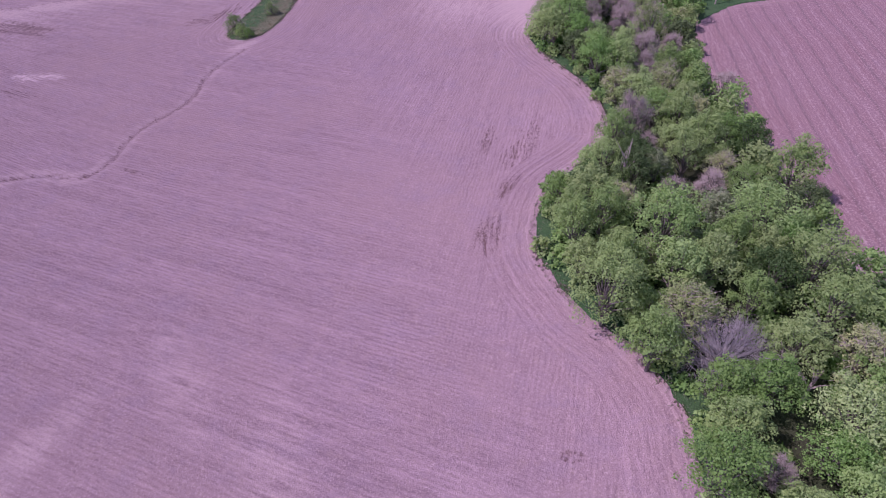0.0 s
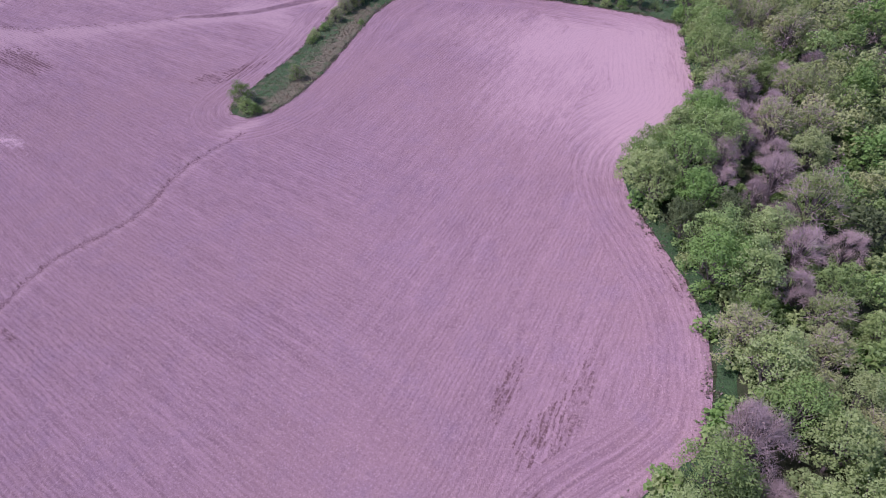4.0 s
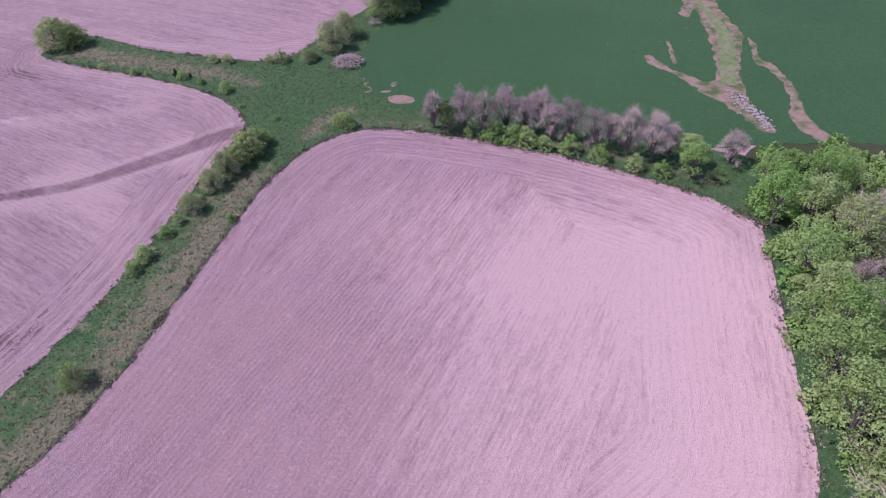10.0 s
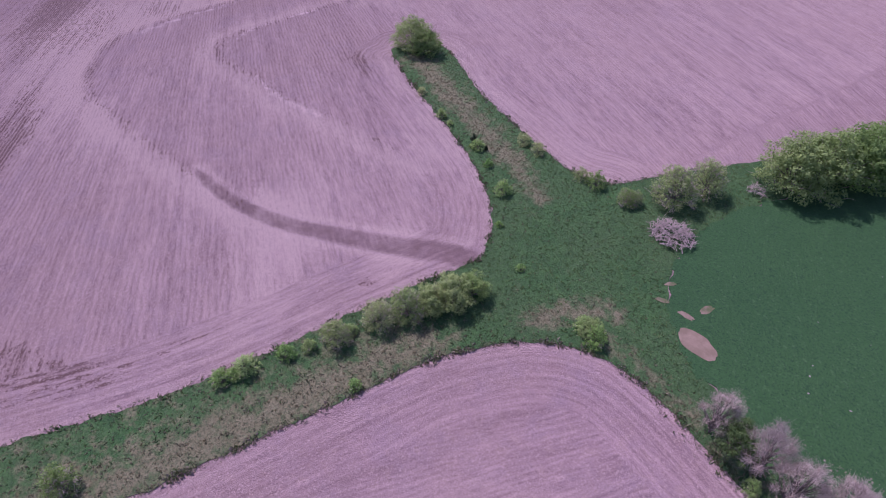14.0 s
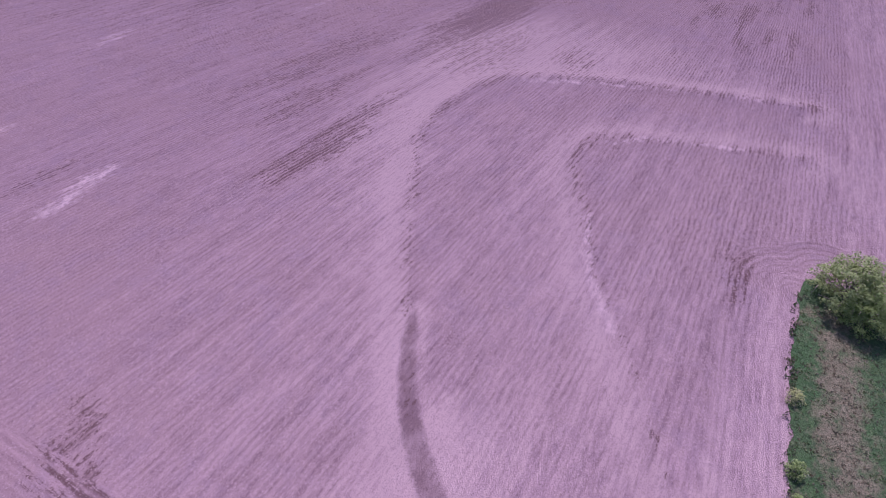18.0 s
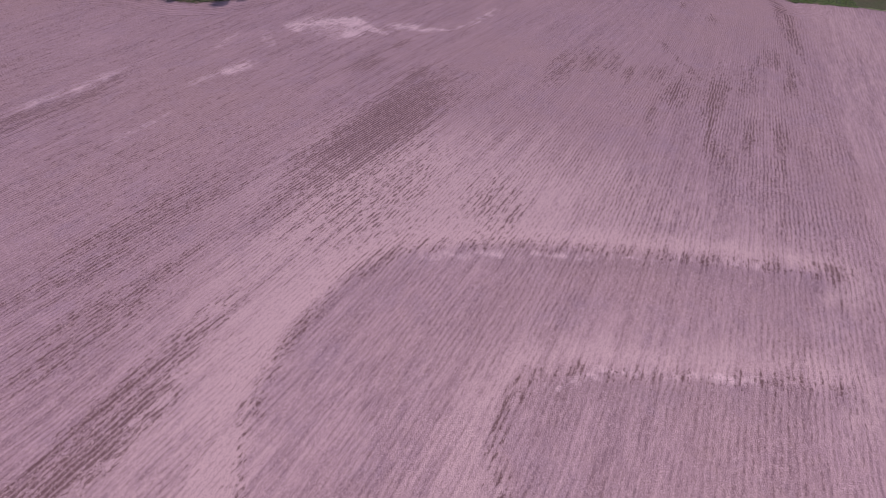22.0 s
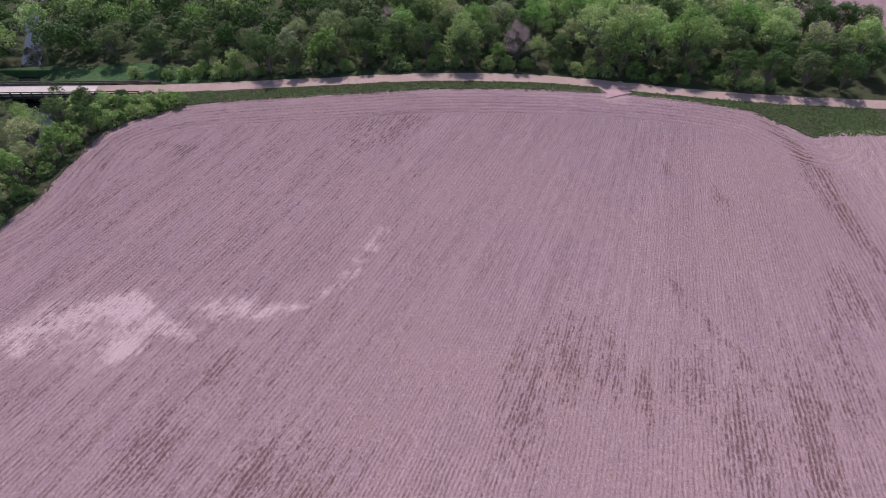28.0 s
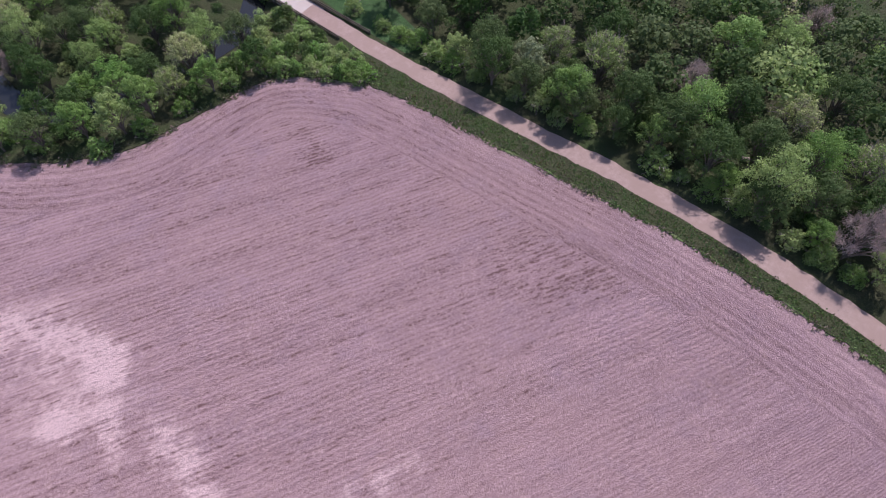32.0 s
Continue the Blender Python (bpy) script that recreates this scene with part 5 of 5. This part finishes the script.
STONES = [stone_mesh(k) for k in range(4)]
for k in range(190):
    f = rng.random()
    x, y = 45.6 + 5.4 * f + rng.normal() * (1.2 - 0.8 * f), 263.0 - 12.5 * f + rng.normal() * 1.2
    st = new("stone", STONES[k % 4])
    st.matrix_basis = pose(x, y, float(ground(x, y)) + 0.25, 0, 0, rng.random() * 360) @ Matrix.Scale(rng.uniform(0.35, 0.95), 4)
    tagged(st, "pale field stone in a washed-out gully", "stone", "stones in the washed track")
for k in range(40):
    x, y = rng.uniform(-20, 45), rng.uniform(255, 310)
    st = new("stone", STONES[k % 4])
    st.matrix_basis = pose(x, y, float(ground(x, y)) + 0.12, 0, 0, rng.random() * 360) @ Matrix.Scale(rng.uniform(0.18, 0.42), 4)
    tagged(st, "small pale stone lying in the green crop", "stone", "stones in the crop")


# ---- bridge ----
def box_mesh(x0, y0, z0, x1, y1, z1):
    v = [(x, y, z) for z in (z0, z1) for y in (y0, y1) for x in (x0, x1)]
    return v, [(0, 2, 3, 1), (4, 5, 7, 6), (0, 1, 5, 4), (2, 6, 7, 3), (0, 4, 6, 2), (1, 3, 7, 5)]


M_DECK = earthy("pale_concrete_deck", (0.46, 0.42, 0.39), (0.58, 0.53, 0.50), 1.2, (0.50, 0.44, 0.40), 0.4, bump=0.2, dist=0.02)
M_TIMBER = earthy("dark_weathered_timber", (0.075, 0.062, 0.055), (0.15, 0.13, 0.115), 2.0, bump=0.4, dist=0.03)


def build_bridge():
    root = tagged(new("trail_bridge"), "low pale bridge with dark timber railings over the creek", "bridge")
    length, half = 27.0, 2.1
    for k in range(9):
        part("deck_slab", *box_mesh(-half, k * 3.0 + 0.015, -0.05, half, k * 3.0 + 2.985, 0.16), M_DECK, root)
    for x in (-1.8, -0.6, 0.6, 1.8):
        part("girder", *box_mesh(x - 0.15, 0, -0.75, x + 0.15, length, -0.052), M_TIMBER, root)
    for y in (-0.5, length):
        part("abutment", *box_mesh(-2.4, y, -2.6, 2.4, y + 0.5, 0.1), M_DECK, root)
    for side in (-1, 1):
        n = 15
        run = 36.0 if side < 0 else 33.0
        for k in range(n + 1):
            y = run * k / n
            part("post", *box_mesh(side * 2.22 - 0.08, y - 0.08, -1.0, side * 2.22 + 0.08, y + 0.08, 0.95), M_TIMBER, root)
        for z in (0.45, 0.85):
            part("rail", *box_mesh(side * 2.08 - 0.05, -0.3, z - 0.1, side * 2.08 + 0.05, run + 0.3, z + 0.1), M_TIMBER, root)
        part("curb", *box_mesh(side * 1.92 - 0.09, 0, 0.162, side * 1.92 + 0.09, length, 0.34), M_TIMBER, root)
    turn = math.degrees(math.atan2(-(-293.7 + 295.3), 150 - 124))
    root.matrix_basis = pose(-295.3, 124, float(land(-294.5, 136)) + 0.12, 0, 0, turn)


build_bridge()


# ---- grass tufts ----
def tufts(name, zone, box, count, size, mats, label, seed, strawy):
    """Short upright blades in clumps, one mesh."""
    r2 = np.random.default_rng(seed)
    p = np.stack([r2.uniform(box[0], box[2], count * 8), r2.uniform(box[1], box[3], count * 8)], -1)
    p = p[inside(zone, p[:, 0], p[:, 1])][:count]
    p = p[np.hypot(p[:, 0] + 285.3, p[:, 1] - 253.2) > 3.3]
    v, f, m = [], [], []
    z0 = ground(p[:, 0], p[:, 1]) + 0.06
    for (x, y), z in zip(p, z0):
        s = size * r2.uniform(0.5, 1.6)
        kind = 1 if strawy(x, y) + 0.3 * r2.normal() > 0.45 else 0
        for _ in range(5):
            a = r2.random() * 2 * math.pi
            o = np.array((x + r2.normal() * s * 0.5, y + r2.normal() * s * 0.5, z))
            w, lean = np.array((math.cos(a), math.sin(a), 0)) * s * 0.5, np.array((r2.normal() * 0.45, r2.normal() * 0.45, 0.9)) * s
            n = len(v)
            v += [tuple(o - w), tuple(o + w), tuple(o + lean + w * 0.3), tuple(o + lean - w * 0.3)]
            f.append((n, n + 1, n + 2, n + 3))
            m.append(kind)
    ob = linked(name, v, f, mats[0], False)
    ob.data.materials.append(mats[1])
    ob.data.polygons.foreach_set("material_index", np.array(m, dtype=np.int32))
    return tagged(ob, label, "grass", kind="stuff")


M_BLADE = leaf_material("grass_blades", (0.11, 0.205, 0.075), (0.18, 0.29, 0.115))
M_FRESH = leaf_material("fresh_verge_blades", (0.165, 0.265, 0.095), (0.25, 0.365, 0.15))
M_STRAW = leaf_material("dry_straw", (0.20, 0.185, 0.115), (0.30, 0.275, 0.18))
tufts("strip_grass", GRASS_ZONE, (-115, 155, 48, 300), 12000, 0.13, (M_BLADE, M_STRAW), "tufted rough grass with dry straw clumps", 31, lambda x, y: float(dry(x, y)))
VERGE_RIM = [(-286, 162), (-286.5, 180), (-287, 200), (-287.5, 215), (-286.7, 230), (-284.6, 247), (-280.5, 264), (-275.5, 276), (-266.5, 284), (-266, 300), (-275, 300), (-278, 281), (-282.5, 262), (-286, 250), (-288.3, 240), (-290.2, 225), (-290.8, 210), (-290.5, 180), (-290.5, 162)]
tufts("verge_grass", VERGE_RIM, (-292, 160, -264, 302), 6000, 0.17, (M_FRESH, M_STRAW), "bright green tufted grass with dry straw on the trail verge", 32, lambda x, y: 0.12 + 0.3 * noise.noise((x * 0.25, y * 0.12, 2.0)))



def edge_weeds(name, curve, count, spread, mats, label, seed):
    """Ragged weeds and clods along a turf edge, one mesh."""
    r2 = np.random.default_rng(seed)
    p = spline(curve, 0.25)
    v, f, m = [], [], []
    for _ in range(count):
        x, y = p[r2.integers(len(p))] + r2.normal(size=2) * spread
        if math.hypot(x + 285, y - 253.2) < 3.6:
            continue
        s, z = r2.uniform(0.08, 0.22) * (1.6 if noise.noise((x * 0.35, y * 0.35, 4.0)) > 0.15 else 0.8), float(land(x, y)) + 0.05
        for _ in range(4):
            o = np.array((x + r2.normal() * s * 0.5, y + r2.normal() * s * 0.5, z))
            a = r2.random() * 2 * math.pi
            w, lean = np.array((math.cos(a), math.sin(a), 0)) * s * 0.4, np.array((r2.normal() * 0.5, r2.normal() * 0.5, 1.0)) * s
            n = len(v)
            v += [tuple(o - w), tuple(o + w), tuple(o + lean + w * 0.5), tuple(o + lean - w * 0.5)]
            f.append((n, n + 1, n + 2, n + 3))
            m.append(int(r2.random() < 0.45))
    ob = linked(name, v, f, mats[0], False)
    ob.data.materials.append(mats[1])
    ob.data.polygons.foreach_set("material_index", np.array(m, dtype=np.int32))
    return tagged(ob, label, "weeds", kind="stuff")


M_WEED = leaf_material("dull_weeds", (0.12, 0.165, 0.08), (0.20, 0.25, 0.125))
M_STALK = leaf_material("dead_weed_stalks", (0.26, 0.215, 0.18), (0.38, 0.32, 0.275))
for k, (curve, count, spread) in enumerate([(STRIP_EAST, 1500, 0.28), (STRIP_WEST, 700, 0.35), (ARM_SOUTH, 500, 0.3), (ARM_NORTH[:8], 700, 0.35), (NORTH_EDGE, 1500, 0.6), (WOOD_EDGE[2:], 2600, 0.7), (VERGE, 900, 0.4), (CREEK_WOOD[2:], 1300, 0.6)]):
    edge_weeds("edge_weeds", curve, count, spread, (M_WEED, M_STALK), "ragged dull weeds along the edge of the field", 60 + k)

for ob in PARKED:
    for o in (*ob.children_recursive, ob):
        bpy.data.objects.remove(o)
